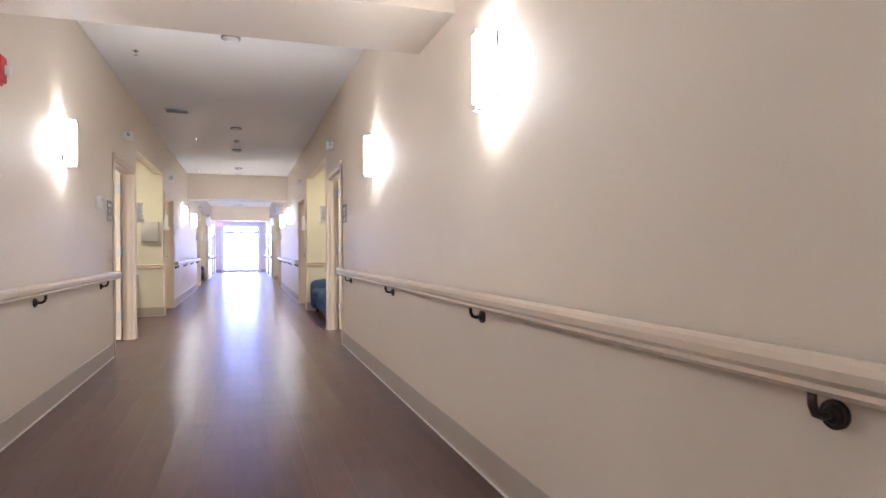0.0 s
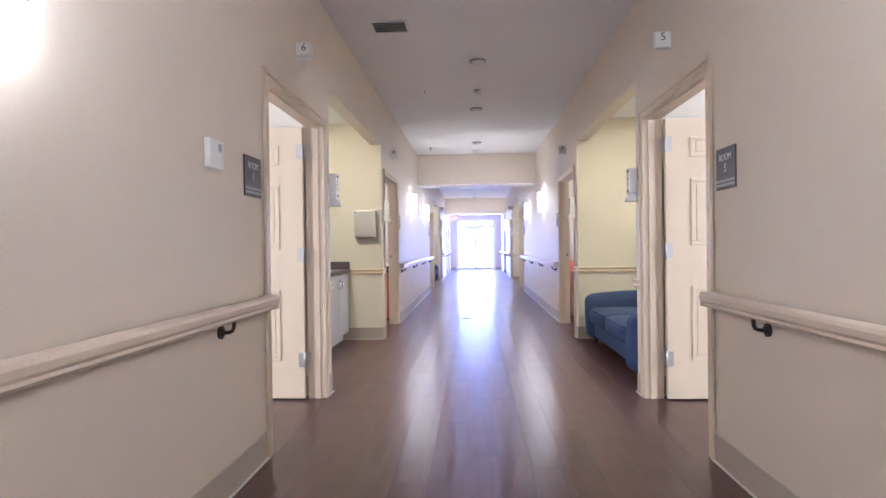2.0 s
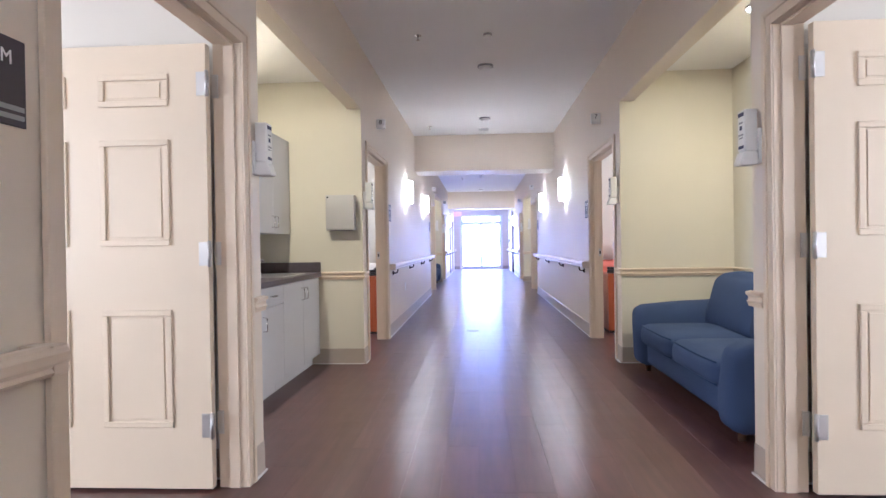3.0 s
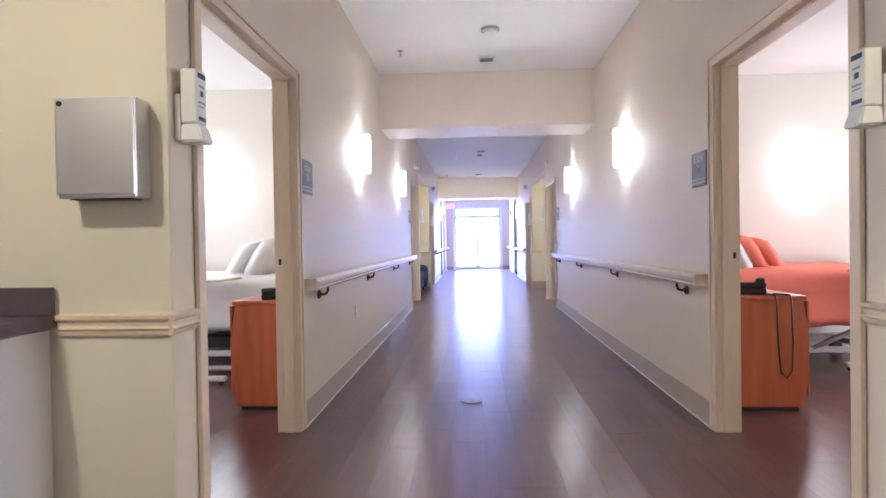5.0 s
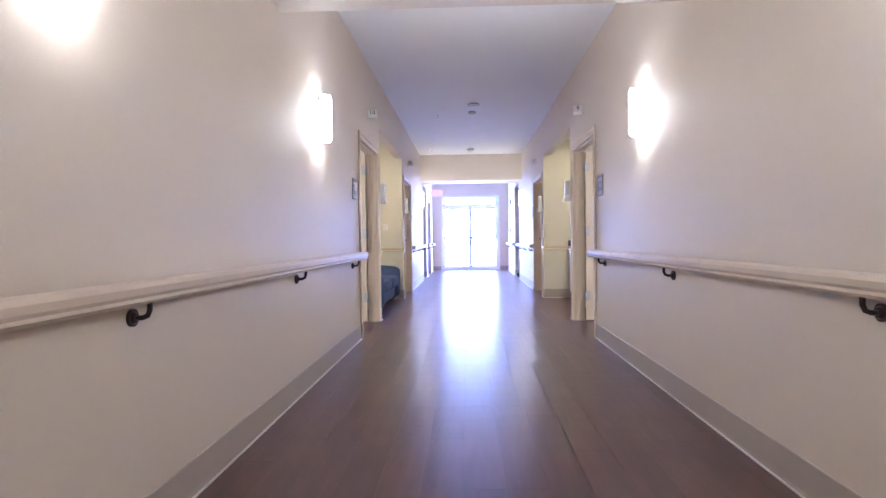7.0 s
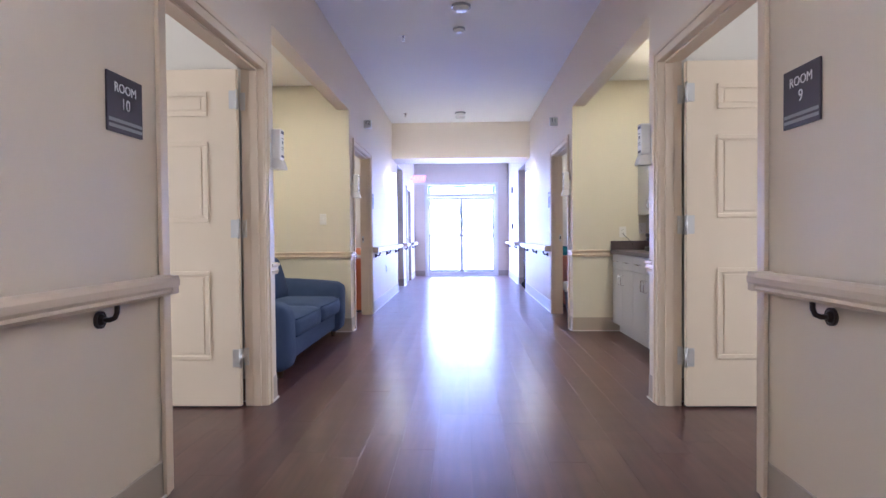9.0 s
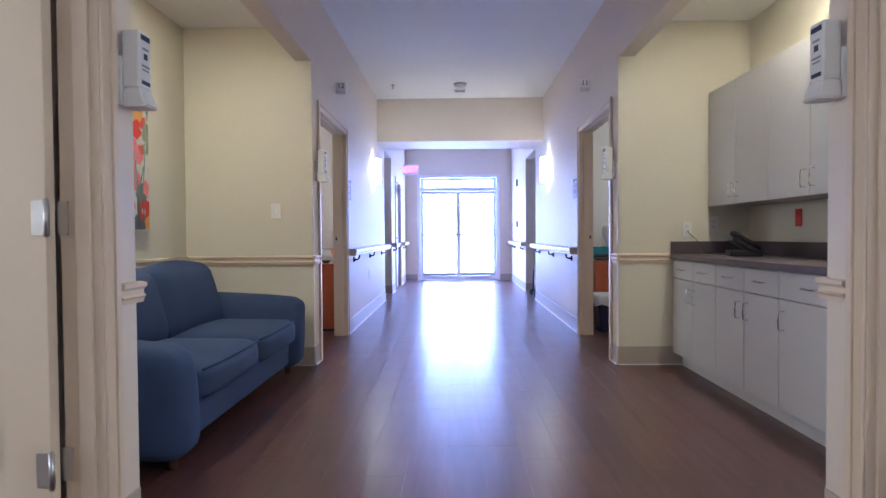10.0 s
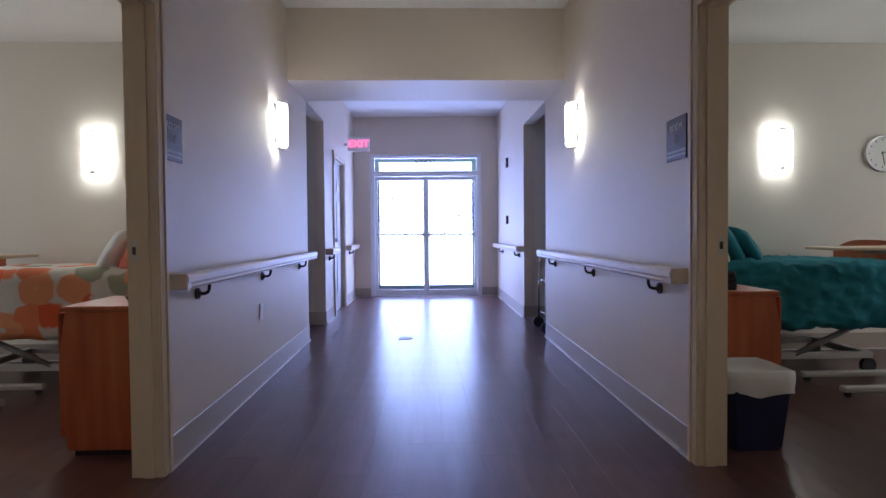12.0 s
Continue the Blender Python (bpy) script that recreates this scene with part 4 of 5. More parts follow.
part("lens", soft(bmesh.new(), (0.02, 0.0, 0.065), (0.02, 0.03, 0.018), 0.014, 5), WHITE, al, "clear strobe lens")

# keypads by the exit
for z, h in ((2.12, 0.07), (1.27, 0.06)):
    kp = thing("access_reader", on_wall(1, 32.66, z), "small dark access reader on the wall", "access reader")
    part("body", box(-0.045, 0.045, -h, h, 0.0005, 0.03, bev=0.006), BLACK, kp)
    part("lamp_window", box(-0.02, 0.02, h * 0.3, h * 0.6, 0.0302, 0.0315), GREY, kp)

# exit sign
es = thing("exit_sign", pose(-1.22, 32.76, 2.42), "white exit sign with glowing red letters", "exit sign")
part("bracket", box(0.0005, 0.06, -0.012, 0.012, -0.02, 0.02, bev=0.002), WHITE, es)
part("panel", box(0.06, 0.38, -0.022, 0.022, -0.105, 0.105, bev=0.005), WHITE, es)
w = words("letters", "EXIT", 0.155, EXITRED, es, 0, 0, 0, label="glowing red letters")
w.matrix_basis = facing(0.22, -0.0245, 0.0)

# ---- ceiling fittings ----
def smoke_detector(x, y, r=0.085):
    ob = thing("smoke_detector", pose(x, y, TOP), "round white ceiling smoke detector", "smoke detector", "ceiling detectors")
    part("base", cyl(bmesh.new(), (0, 0, -0.0005), (0, 0, -0.02), r, r, 24), GREY, ob)
    part("head", cyl(bmesh.new(), (0, 0, -0.02), (0, 0, -0.05), r * 0.85, r * 0.55, 24), WHITE, ob)


def sprinkler(x, y):
    ob = thing("sprinkler", pose(x, y, TOP), "small chrome ceiling sprinkler head", "sprinkler", "ceiling sprinklers")
    part("rose", cyl(bmesh.new(), (0, 0, -0.0005), (0, 0, -0.006), 0.032), CHROME, ob)
    b = cyl(bmesh.new(), (0, 0, -0.006), (0, 0, -0.045), 0.008)
    part("deflector", cyl(b, (0, 0, -0.045), (0, 0, -0.049), 0.02), CHROME, ob)


for x, y in ((0.0, 7.04), (0.0, 11.3), (-0.01, 13.45), (0.01, 16.15), (0.02, 23.63), (0.0, 28.18)):
    smoke_detector(x, y)
for x, y in ((-0.88, 7.7), (-0.64, 12.45), (-0.88, 16.7), (-0.56, 24.4), (-0.9, 28.2)):
    sprinkler(x, y)


def ceiling_vent(x, y, w, d):
    ob = thing("ceiling_vent", pose(x, y, TOP), "white louvred ceiling air vent", "ceiling vent")
    b = bmesh.new()
    for x0, x1, y0, y1 in ((-w, w, -d, -d + 0.02), (-w, w, d - 0.02, d), (-w, -w + 0.02, -d + 0.02, d - 0.02), (w - 0.02, w, -d + 0.02, d - 0.02)):
        bx(b, x0, x1, y0, y1, -0.012, -0.0005)
    part("frame", b, WHITE, ob)
    part("backing", box(-w + 0.02, w - 0.02, -d + 0.02, d - 0.02, -0.003, -0.0006), BLACK, ob)
    n = max(3, int(d / 0.018))
    for k in range(n):
        yy = -d + 0.03 + (2 * d - 0.06) * k / (n - 1)
        part("slat", merged(bmesh.new(), box(-w + 0.02, w - 0.02, -0.008, 0.008, -0.001, 0.001), pose(0, yy, -0.009, 35)), WHITE, ob)


ceiling_vent(-0.76, 10.28, 0.16, 0.14)
ceiling_vent(0.0, 17.06, 0.09, 0.09)
ceiling_vent(0.0, 28.56, 0.09, 0.09)
smoke_detector(0.0, 24.2, 0.06)
smoke_detector(0.0, 12.47, 0.04)

# floor cleanout plates
BRASS = material("worn_brass", (0.22, 0.18, 0.14), 0.5, 0.5, var=0.15, bump=0.02)
for x, y in ((-0.2, 14.83), (-0.24, 29.88)):
    ob = thing("floor_plate", pose(x, y, 0.0006), "round brass cleanout plate in the floor", "floor plate", "floor plates")
    part("disc", cyl(bmesh.new(), (0, 0, 0), (0, 0, 0.004), 0.075, 0.072, 28), BRASS, ob)
    part("screw", cyl(bmesh.new(), (0, 0, 0.004), (0, 0, 0.006), 0.01), BRASS, ob)

# canvas over the sofa
PAINT = blotch_material("floral_canvas", (0.66, 0.64, 0.58), [(0.62, 0.05, 0.03), (0.70, 0.20, 0.20), (0.28, 0.30, 0.20), (0.72, 0.36, 0.08), (0.16, 0.16, 0.20), (0.60, 0.10, 0.06)], 6.5, 0.7)
cv = thing("canvas_painting", on_wall(-1, 23.8, 1.57, 2.245), "frameless canvas of red and pink flowers with grey stems", "painting")
part("canvas", box(-0.50, 0.50, -0.47, 0.47, 0.0005, 0.035, bev=0.003), PAINT, cv)
rp = random.Random(5)
GREYGREEN = material("paint_grey_green", (0.20, 0.23, 0.20), 0.7, var=0.2, bump=0.0)
POPPY = material("paint_poppy_red", (0.62, 0.05, 0.03), 0.7, var=0.3, scale=9, bump=0.0)
PINK = material("paint_pink", (0.70, 0.22, 0.26), 0.7, var=0.3, scale=9, bump=0.0)
OCHRE = material("paint_ochre", (0.70, 0.38, 0.06), 0.7, var=0.3, scale=9, bump=0.0)
for k in range(16):
    x = rp.uniform(-0.44, 0.44)
    z1 = rp.uniform(-0.05, 0.3)
    b = bmesh.new()
    tube(b, [(x, -0.46, 0.0355), (x + rp.uniform(-0.03, 0.03), -0.2, 0.0355), (x + rp.uniform(-0.06, 0.06), z1, 0.0355)], rp.uniform(0.003, 0.006), 5)
    part("painted_stem", b, GREYGREEN, cv)
for k in range(13):
    x, z, r = rp.uniform(-0.38, 0.38), rp.uniform(-0.02, 0.38), rp.uniform(0.06, 0.11)
    b = bmesh.new()
    c = b.verts.new((x, z, 0.0362 + 0.0002 * k))
    ring = [b.verts.new((x + r * (1 + 0.22 * math.sin(5 * a + k)) * math.cos(a), z + r * (0.8 + 0.2 * math.cos(3 * a + k)) * math.sin(a), 0.0362 + 0.0002 * k)) for a in [2 * math.pi * i / 28 for i in range(28)]]
    for i in range(28):
        b.faces.new((c, ring[i], ring[(i + 1) % 28]))
    part("painted_bloom", b, (POPPY, PINK, OCHRE, POPPY)[k % 4], cv)


# ---- bedrooms ----
def bedroom_bed(s, y, cover, pillow_mat, label, foot=True, crinkle=0.0):
    """A care bed lying across the room: u runs from the corridor side (head) outwards."""
    ob = thing("hospital_bed", pose(s * 1.5, y, 0), label, "bed", "bedroom beds")
    sd = 1 if s > 0 else -1
    b = soft(bmesh.new(), (1.03, 0.46, 0.60), (1.0, 0.46, 0.25), 0.09, 60 if crinkle > 0.01 else 26, 0.01)
    for v in b.verts:
        k = max(0.0, 0.62 - v.co.z)
        v.co.y += 0.05 * k * math.sin(v.co.x * 17) * (1 if v.co.y > 0.46 else -1) - (0.10 * k if v.co.y < 0.46 else 0)
        v.co.z += 0.018 * noise.noise(Vector((v.co.x * 4, v.co.y * 4, 1.3)))
        v.co += crinkle * noise.noise_vector(v.co * 15)
    part("bedspread", flip(b, s), cover, ob)
    part("mattress", flip(soft(bmesh.new(), (1.03, 0.46, 0.49), (0.98, 0.43, 0.09), 0.05, 6), s), SHEET, ob)
    for k, (mt, dx) in enumerate(((pillow_mat, 0.0), (SHEET, 0.20)) if s < 0 else ((SHEET, 0.0), (pillow_mat, 0.17), (pillow_mat, 0.34))):
        part("pillow", flip(soft(bmesh.new(), (0.62 + dx, 0.40 + 0.05 * k, 0.97 - 0.03 * k), (0.07, 0.30, 0.20), 0.065, 10, 0.05, pose(0, 0, 0, 0, -32)), s), mt, ob, "plump bed pillow")
    fr = bmesh.new()
    bx(fr, 0.05, 2.02, 0.06, 0.10, 0.36, 0.41)
    bx(fr, 0.05, 2.02, 0.82, 0.86, 0.36, 0.41)
    for x in (0.06, 1.0, 1.96):
        bx(fr, x, x + 0.05, 0.10, 0.82, 0.365, 0.405)
    part("frame", flip(fr, s), BEDMETAL, ob)
    for x0, x1 in ((0.35, 0.85), (1.25, 1.75)):
        for yy in (0.14, 0.78):
            part("lift_arm", flip(cyl(bmesh.new(), (x0, yy, 0.14), (x1, yy, 0.37), 0.022), s), GREY, ob, "dark steel lifting arm")
    b = bmesh.new()
    bx(b, 0.25, 1.85, 0.12, 0.16, 0.11, 0.16, bev=0.006)
    bx(b, 0.25, 1.85, 0.76, 0.80, 0.11, 0.16, bev=0.006)
    bx(b, 0.25, 0.31, 0.16, 0.76, 0.11, 0.16)
    bx(b, 1.79, 1.85, 0.16, 0.76, 0.11, 0.16)
    part("base_frame", flip(b, s), BEDMETAL, ob)
    part("motor", flip(box(0.9, 1.2, 0.3, 0.55, 0.16, 0.28, bev=0.02), s), BLACK, ob, "black drive motor")
    for x in (0.28, 1.82):
        for yy in (0.14, 0.78):
            w = flip(cyl(bmesh.new(), (x, yy - 0.02, 0.055), (x, yy + 0.02, 0.055), 0.055, n=18), s)
            part("caster", w, BLACK, ob, "black caster wheel")
    for x, h in ((0.0, 1.02),) + (((2.06, 1.0),) if foot else ()):
        b = bmesh.new()
        n = 12
        lo = [(0.04 + 0.84 * i / n, 0.34) for i in range(n + 1)]
        hi = [(0.04 + 0.84 * i / n, h - 0.10 * abs(2 * i / n - 1) ** 3) for i in range(n + 1)]
        ring = lo + hi[::-1]
        f0 = [b.verts.new((x, yy, z)) for yy, z in ring]
        f1 = [b.verts.new((x + 0.03, yy, z)) for yy, z in ring]
        b.faces.new(f0)
        b.faces.new(f1[::-1])
        for i in range(len(ring)):
            j = (i + 1) % len(ring)
            b.faces.new((f0[i], f1[i], f1[j], f0[j]))
        part("headboard" if x == 0 else "footboard", flip(b, s), CHERRY, ob, "cherry laminate end board with a curved top")
    return ob


def nightstand(s, u0, u1, y, label):
    ob = thing("nightstand", pose(s * u0, y, 0), label, "nightstand", "bedroom nightstands")
    w = u1 - u0
    n = 10
    side = [(0, 0.03), (0, 0.715)] + [(w - 0.035 + 0.035 * math.sin(math.pi * i / n), 0.715 - 0.685 * i / n) for i in range(n + 1)]
    part("body", flip(profile(bmesh.new(), side, 0, 0.5), s), CHERRY, ob)
    part("top", flip(box(-0.004, w - 0.015, -0.012, 0.512, 0.716, 0.742, bev=0.006), s), CHERRY, ob)
    part("plinth", flip(box(0.01, w - 0.06, 0.015, 0.485, 0.0, 0.029), s), BLACK, ob)
    for k in range(3):
        z = 0.09 + 0.21 * k
        d = part("drawer", flip(box(w - 0.002, w + 0.012, 0.02, 0.48, z, z + 0.195, bev=0.003), s), CHERRY, ob)
        part("handle", flip(tube(bmesh.new(), [(w + 0.012, 0.19, z + 0.1), (w + 0.035, 0.2, z + 0.1), (w + 0.035, 0.30, z + 0.1), (w + 0.012, 0.31, z + 0.1)], 0.005), s), STEEL, d, "steel pull")
    return ob


def overbed_table(s, u, y, h=0.85):
    ob = thing("overbed_table", pose(s * u, y, 0), "beige overbed table on a C-shaped rolling base", "overbed table", "overbed tables")
    b = bmesh.new()
    for x0, x1, y0, y1 in ((-0.30, 0.42, -0.03, 0.03), (-0.30, 0.42, 0.38, 0.44), (-0.36, -0.29, -0.03, 0.44)):
        bx(b, x0, x1, y0, y1, 0.035, 0.075, bev=0.012)
    part("base", flip(b, -s), BEDMETAL, ob)
    part("column", flip(box(-0.36, -0.28, 0.14, 0.27, 0.075, h - 0.05, bev=0.012), -s), BEDMETAL, ob)
    part("support", flip(box(-0.36, 0.1, 0.15, 0.26, h - 0.05, h - 0.025, bev=0.004), -s), GREY, ob)
    part("tabletop", flip(box(-0.44, 0.40, 0.0, 0.42, h - 0.024, h - 0.002, bev=0.007), -s), DOOR, ob)
    for x in (-0.26, 0.38):
        for yy in (0.0, 0.41):
            part("caster", flip(cyl(bmesh.new(), (x, yy - 0.012, 0.02), (x, yy + 0.012, 0.02), 0.02, n=12), -s), BLACK, ob, "small black caster")
    return ob


def wall_clock(x, y, z):
    ob = thing("wall_clock", facing(x, y, z), "round wall clock with a white face and steel rim", "wall clock")
    part("face", cyl(bmesh.new(), (0, 0, 0.0005), (0, 0, 0.02), 0.142, n=36), CLOCKFACE, ob)
    b = bmesh.new()
    pts = [(0.152 * math.cos(2 * math.pi * k / 40), 0.152 * math.sin(2 * math.pi * k / 40), 0.016) for k in range(41)]
    tube(b, pts, 0.014, 8)
    part("rim", b, STEEL, ob)
    for k in range(12):
        a = 2 * math.pi * k / 12
        part("hour_mark", merged(bmesh.new(), box(-0.003, 0.003, 0.112, 0.130, 0.0202, 0.0212), pose(0, 0, 0, 0, 0, -math.degrees(a))), BLACK, ob)
    for a, ln, nm in ((-70, 0.075, "hour_pointer"), (-170, 0.11, "minute_pointer")):
        part(nm, merged(bmesh.new(), box(-0.004, 0.004, -0.015, ln, 0.0215, 0.0228), pose(0, 0, 0, 0, 0, a)), BLACK, ob)


for s, wy, sy, cover, pm, lab in (
        (-1, 16.83, 15.84, SHEET, SHEET, "hospital bed made up with white bedding"),
        (1, 16.83, 15.84, CORAL, CORAL, "hospital bed made up with a coral bedspread"),
        (-1, 29.00, 27.99, FLORAL, CORAL, "hospital bed with an orange and white floral bedspread"),
        (1, 29.00, 27.99, TEAL, TEAL, "hospital bed with a crinkled teal quilt")):
    bedroom_bed(s, sy, cover, pm, lab, crinkle=0.024 if cover is TEAL else 0.004)
    copy_thing(first, facing(s * (3.12 if s > 0 else 2.84), wy, 1.80))
    overbed_table(s, 2.58 if (s, wy) == (-1, 16.83) else 3.3 if wy < 20 else 3.07, sy - 0.52, 0.85 if wy < 20 else 0.97)
wall_clock(-4.03, 16.83, 1.785)
wall_clock(4.08, 29.00, 1.765)
nightstand(-1, 1.37, 1.82, 14.60, "cherry laminate nightstand with a telephone on top")
nightstand(1, 1.50, 1.96, 14.56, "cherry laminate nightstand with a corded telephone")
nightstand(-1, 1.37, 1.83, 26.68, "cherry laminate nightstand with a small dark dish")
nightstand(1, 1.52, 1.98, 27.02, "cherry laminate nightstand beside a waste bin")
telephone(pose(-1.55, 14.79, 0.743, 0, 0, 200), "black telephone on the nightstand", 9)
telephone(pose(1.66, 14.77, 0.743, 0, 0, 160), "black telephone with a hanging cord on the nightstand", 9)
telephone(pose(1.68, 27.21, 0.743, 0, 0, 160), "black telephone on the nightstand", 9)
hc = thing("handset_cord", pose(1.78, 14.54, 0.743), "grey-brown cord hanging in a loop down the nightstand", "cord")
part("cable", tube(bmesh.new(), [(-0.04, 0.10, 0.006), (-0.04, 0.0, 0.006), (-0.04, -0.022, -0.03), (-0.035, -0.026, -0.3), (-0.02, -0.026, -0.48), (0.015, -0.026, -0.52), (0.05, -0.026, -0.47), (0.055, -0.026, -0.3), (0.05, -0.022, -0.03), (0.05, 0.0, 0.006), (0.0, 0.1, 0.006)], 0.006, 8), BRONZE, hc)
ds = thing("small_dish", pose(-1.52, 26.82, 0.743), "small dark brown dish on the nightstand", "dish")
b = cyl(bmesh.new(), (0, 0, 0), (0, 0, 0.03), 0.028, 0.048, 20)
part("bowl", cyl(b, (0, 0, 0.03), (0, 0, 0.034), 0.050, 0.050, 20), LEG, ds)
rc = thing("remote_control", pose(-2.75, 15.54, 0.849, 0, 0, 15), "black remote control on the overbed table", "remote control")
part("case", box(-0.08, 0.08, -0.022, 0.022, 0.0, 0.018, bev=0.006), BLACK, rc)
part("buttons", box(-0.05, 0.05, -0.012, 0.012, 0.0182, 0.0205, bev=0.001), GREY, rc)
for x, y, z in ((-2.98, 15.58, 0.849), (3.30, 27.71, 0.969)):
    cp = thing("cup", pose(x, y, z), "small white cup on the overbed table", "cup")
    part("bowl", cyl(bmesh.new(), (0, 0, 0), (0, 0, 0.085), 0.026, 0.034, 20), WHITE, cp)
    part("rim", cyl(bmesh.new(), (0, 0, 0.085), (0, 0, 0.089), 0.036, 0.036, 20), WHITE, cp)

# framed print in a bedroom
fp = thing("framed_print", facing(2.30, 16.83, 1.72), "thin wooden framed print on a cream wall", "picture")
b = bmesh.new()
for x0, x1, y0, y1 in ((-0.19, 0.19, 0.23, 0.26), (-0.19, 0.19, -0.26, -0.23), (-0.19, -0.16, -0.23, 0.23), (0.16, 0.19, -0.23, 0.23)):
    bx(b, x0, x1, y0, y1, 0.0005, 0.022, bev=0.003)
part("frame", b, TRIM, fp)
part("print", box(-0.16, 0.16, -0.23, 0.23, 0.0005, 0.008), CLOCKFACE, fp, "pale print")

# waste bin with a bag
wb = thing("waste_bin", pose(1.60, 26.71, 0), "navy plastic waste bin lined with a white bag", "waste bin")
b = bmesh.new()
bmesh.ops.create_cone(b, cap_ends=True, segments=4, radius1=0.19, radius2=0.235, depth=0.36, matrix=Matrix.Translation((0, 0, 0.18)) @ pose(0, 0, 0, 0, 0, 45))
bmesh.ops.bevel(b, geom=[e for e in b.edges if abs(e.verts[0].co.z - e.verts[1].co.z) > 0.1], offset=0.03, segments=3, affect="EDGES")
part("body", b, NAVY, wb)
b = bmesh.new()
rings = []
for z, r in ((0.28, 1.03), (0.30, 1.05), (0.36, 1.07), (0.395, 1.04), (0.40, 0.98), (0.37, 0.93), (0.362, 0.0)):
    ring = []
    for k in range(40):
        a = 2 * math.pi * k / 40
        q = 0.165 / max(abs(math.cos(a)), abs(math.sin(a))) ** 0.85
        wob = 0.012 * math.sin(7 * a + z * 30) * (1 if z < 0.33 else 0.3)
        ring.append(b.verts.new(((q * r + wob * (r > 0)) * math.cos(a), (q * r + wob * (r > 0)) * math.sin(a), z + (0.012 * math.sin(5 * a) if z < 0.31 else 0))))
    rings.append(ring)
for r0, r1 in zip(rings, rings[1:]):
    for k in range(40):
        b.faces.new((r0[k], r0[(k + 1) % 40], r1[(k + 1) % 40], r1[k])).smooth = True
part("bin_bag", b, BAG, wb, "crumpled white bin bag")

# walker parked in the recess by the exit
wk = thing("rolling_walker", pose(1.50, 30.27, 0), "folded chrome walker with black wheels", "walker")
for q in (-1, 1):
    part("side_frame", tube(bmesh.new(), [(-0.24, 0.22 * q, 0.08), (-0.24, 0.20 * q, 0.5), (-0.22, 0.20 * q, 0.84), (-0.17, 0.2 * q, 0.88), (0.1, 0.2 * q, 0.88), (0.16, 0.2 * q, 0.84), (0.2, 0.20 * q, 0.5), (0.22, 0.22 * q, 0.08)], 0.013, 10), CHROME, wk, "bent chrome tube frame")
    part("handle_grip", cyl(bmesh.new(), (-0.14, 0.2 * q, 0.88), (0.0, 0.2 * q, 0.88), 0.02), BLACK, wk, "black rubber grip")
    for x in (-0.24, 0.22):
        part("wheel", cyl(bmesh.new(), (x, 0.22 * q - 0.014, 0.06), (x, 0.22 * q + 0.014, 0.06), 0.06, n=20), BLACK, wk, "black rubber wheel")
for z in (0.2, 0.55):
    part("crossbar", cyl(bmesh.new(), (-0.24, -0.21, z), (-0.24, 0.21, z), 0.011), CHROME, wk)


# ---- outside ----
setting("ground", box(-600, 600, -600, 600, -0.35, -0.06), GRASS, "mown lawn reaching the horizon", "ground")
setting("pavement", box(-40, 40, END + 0.2, END + 60, -0.06, -0.015), CONC, "pale concrete forecourt outside the exit", "pavement")


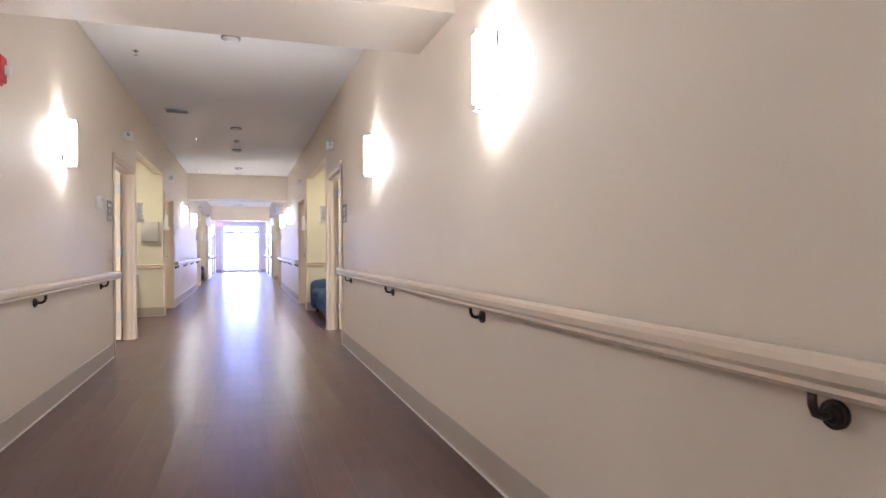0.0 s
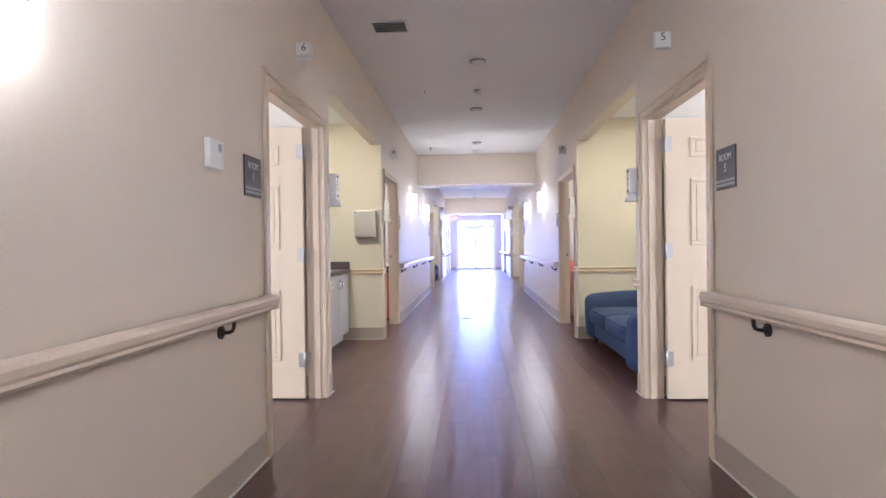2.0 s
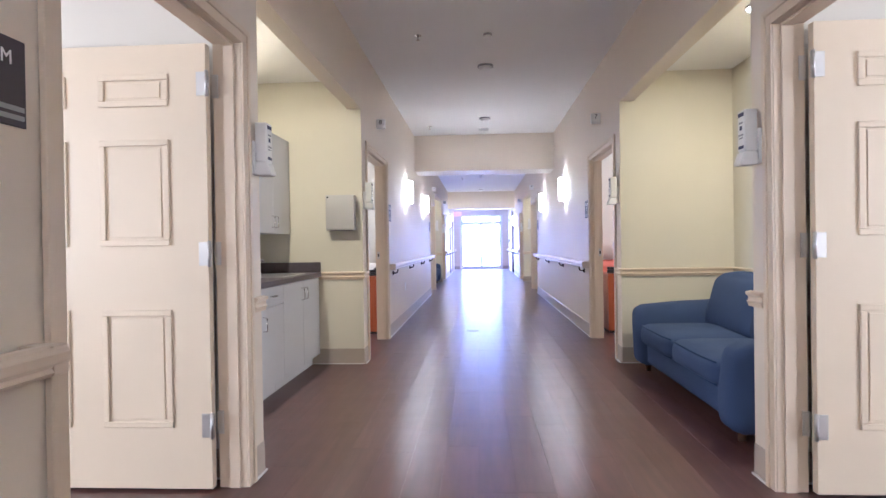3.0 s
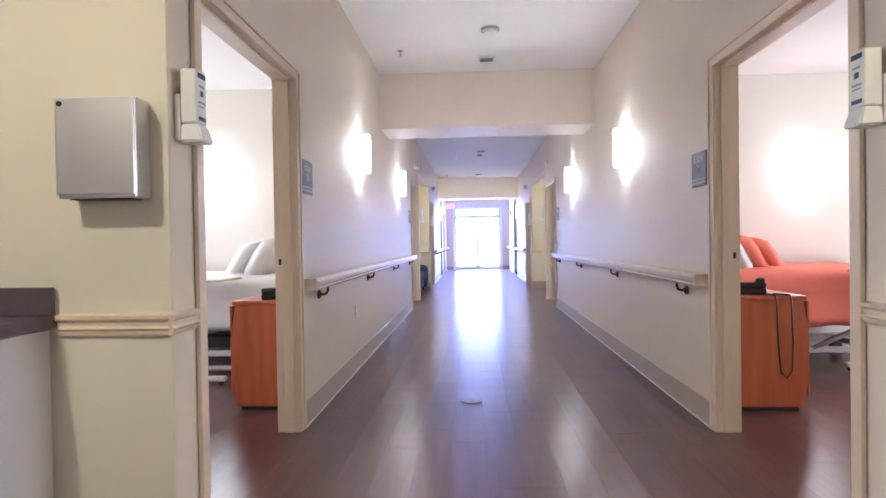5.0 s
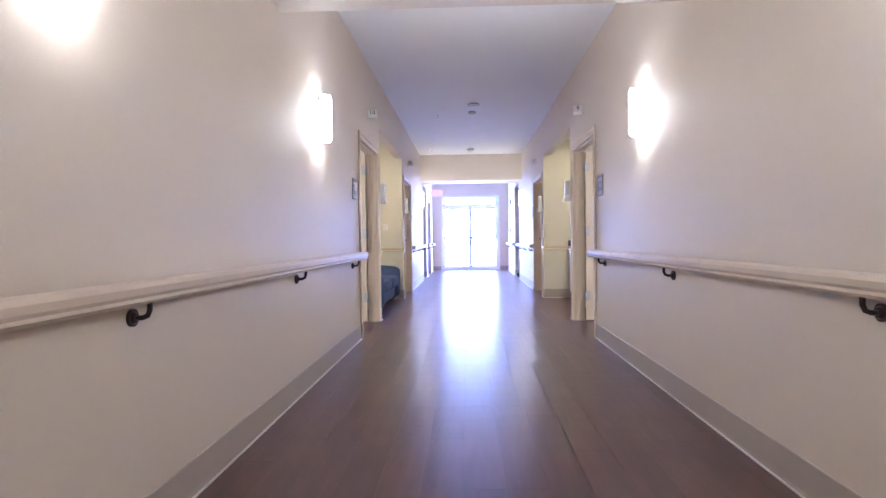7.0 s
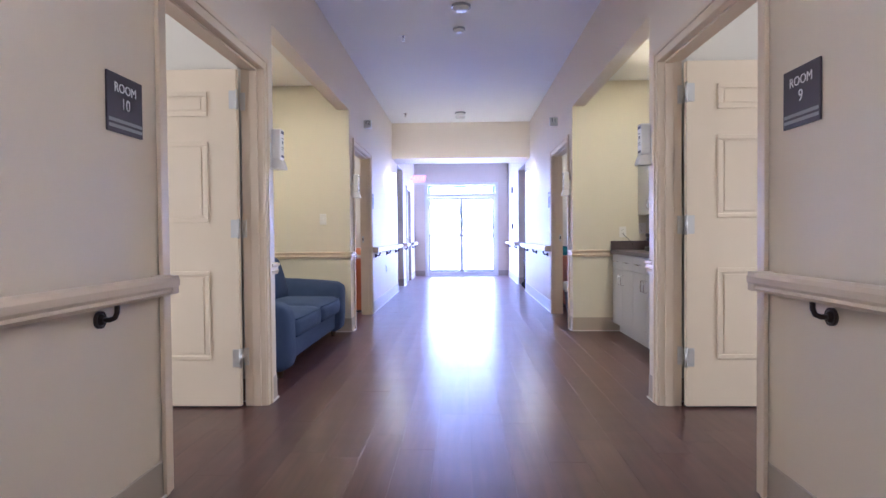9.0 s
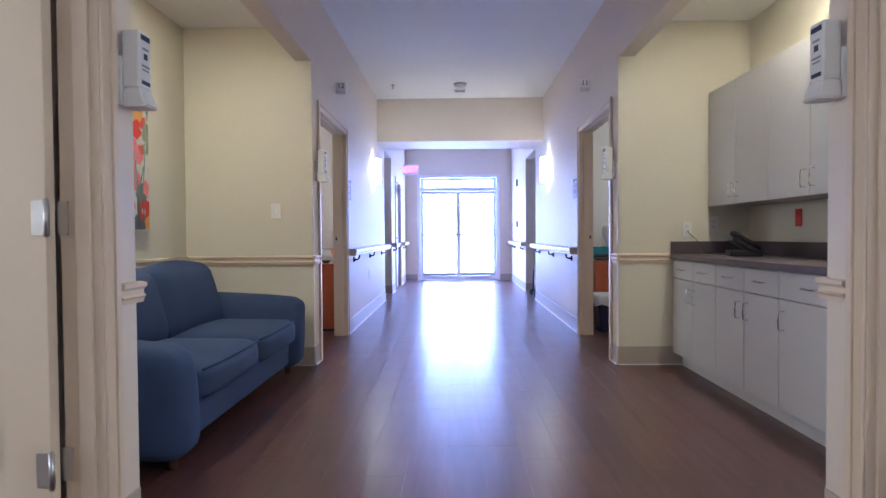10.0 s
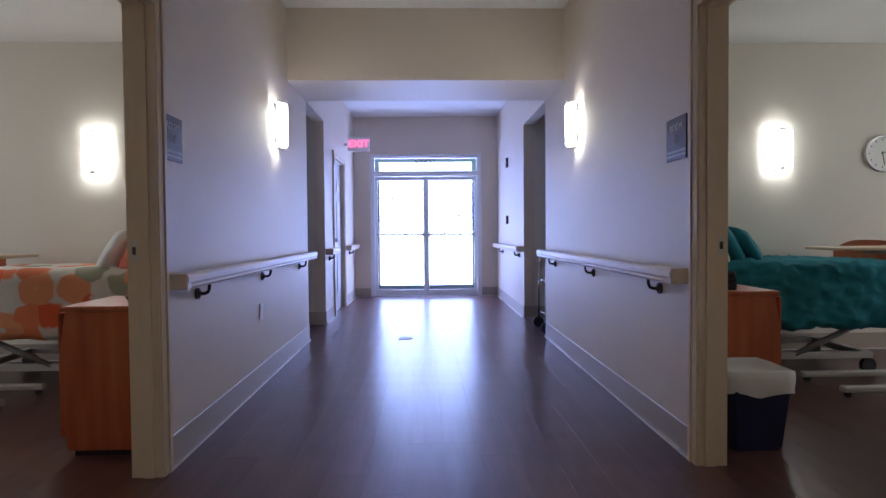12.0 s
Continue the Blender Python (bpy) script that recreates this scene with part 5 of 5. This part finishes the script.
def tree(x, y, h, seed):
    rnd = random.Random(seed)
    ob = thing("tree", pose(x, y, -0.06), "leafy green broadleaf tree on the lawn", "tree", "garden trees")
    b = bmesh.new()
    cyl(b, (0, 0, 0), (0.1, 0, h * 0.45), 0.16, 0.1, 10)
    tips = []
    for k in range(9):
        a = k * 2.4 + rnd.random()
        p = Vector((0.1, 0, h * (0.25 + 0.022 * k)))
        q = p + Vector((math.cos(a) * h * 0.26, math.sin(a) * h * 0.26, h * (0.15 + 0.25 * rnd.random())))
        cyl(b, p, q, 0.06, 0.02, 6)
        tips += [q, (p + q) / 2 + Vector((0, 0, 0.2))]
    part("trunk", b, BARK, ob)
    verts, faces = [], []
    for _ in range(2000):
        c = rnd.choice(tips) + Vector([rnd.gauss(0, h * 0.075) for _ in range(3)])
        u, v = (Vector([rnd.gauss(0, 1) for _ in range(3)]).normalized() * 0.11 for _ in range(2))
        i = len(verts)
        verts += [c - u, c + v * 0.5, c + u, c - v * 0.5]
        faces.append((i, i + 1, i + 2, i + 3))
    me = bpy.data.meshes.new("crown")
    me.from_pydata([tuple(v) for v in verts], [], faces)
    me.materials.append(LEAF)
    crown = new("crown", me)
    crown.parent = ob
    tagged(crown, "loose crown of green leaves")


for i, (x, y, h) in enumerate([(-0.7, 51, 3.6), (0.9, 48, 3.4), (3.6, 58, 4.4), (-3.6, 60, 4.4)]):
    tree(x, y, h, i)

# ---- floor: planks last ----
floor = setting("floor", box(-6.0, 6.0, -6.1, END + 0.2, -0.06, -0.0035), GROUT, "glossy dark wood-look plank floor", "floor")
PW, PL, GAP = 0.178, 1.22, 0.0003
shared = {}


def plank_mesh(ln):
    key = round(ln, 3)
    if key not in shared:
        b = bmesh.new()
        bx(b, -PW / 2 + GAP, PW / 2 - GAP, -ln / 2 + GAP, ln / 2 - GAP, -0.003, 0.0, bev=0.0003, seg=1)
        shared[key] = mesh_of("plank", b, FLOOR)
    return shared[key]


rnd = random.Random(7)
rest_v, rest_f = [], []
cols = int(12.0 / PW) + 1
for c in range(cols):
    x = -6.0 + PW * (c + 0.5)
    if x + PW / 2 > 6.01:
        break
    y = -6.1 - rnd.random() * PL
    while y < END + 0.02:
        y0, y1 = y, min(y + PL, END + 0.02)
        if abs(x) < 1.3 and 4.0 < y0 and y1 < 29.5:
            ob = new("plank", plank_mesh(y1 - y0))
            ob.parent = floor
            ob.location = (x, (y0 + y1) / 2, 0)
        elif y1 - y0 > 0.02:
            i = len(rest_v)
            for z in (-0.003, 0.0):
                rest_v += [(x - PW / 2 + GAP, y0 + GAP, z), (x + PW / 2 - GAP, y0 + GAP, z), (x + PW / 2 - GAP, y1 - GAP, z), (x - PW / 2 + GAP, y1 - GAP, z)]
            rest_f += [(i + 4, i + 5, i + 6, i + 7), (i, i + 1, i + 5, i + 4), (i + 1, i + 2, i + 6, i + 5), (i + 2, i + 3, i + 7, i + 6), (i + 3, i, i + 4, i + 7)]
        y += PL
me = bpy.data.meshes.new("planks")
me.from_pydata(rest_v, [], rest_f)
me.materials.append(FLOOR)
rest = new("planks", me)
rest.parent = floor
tagged(rest, kind="stuff")
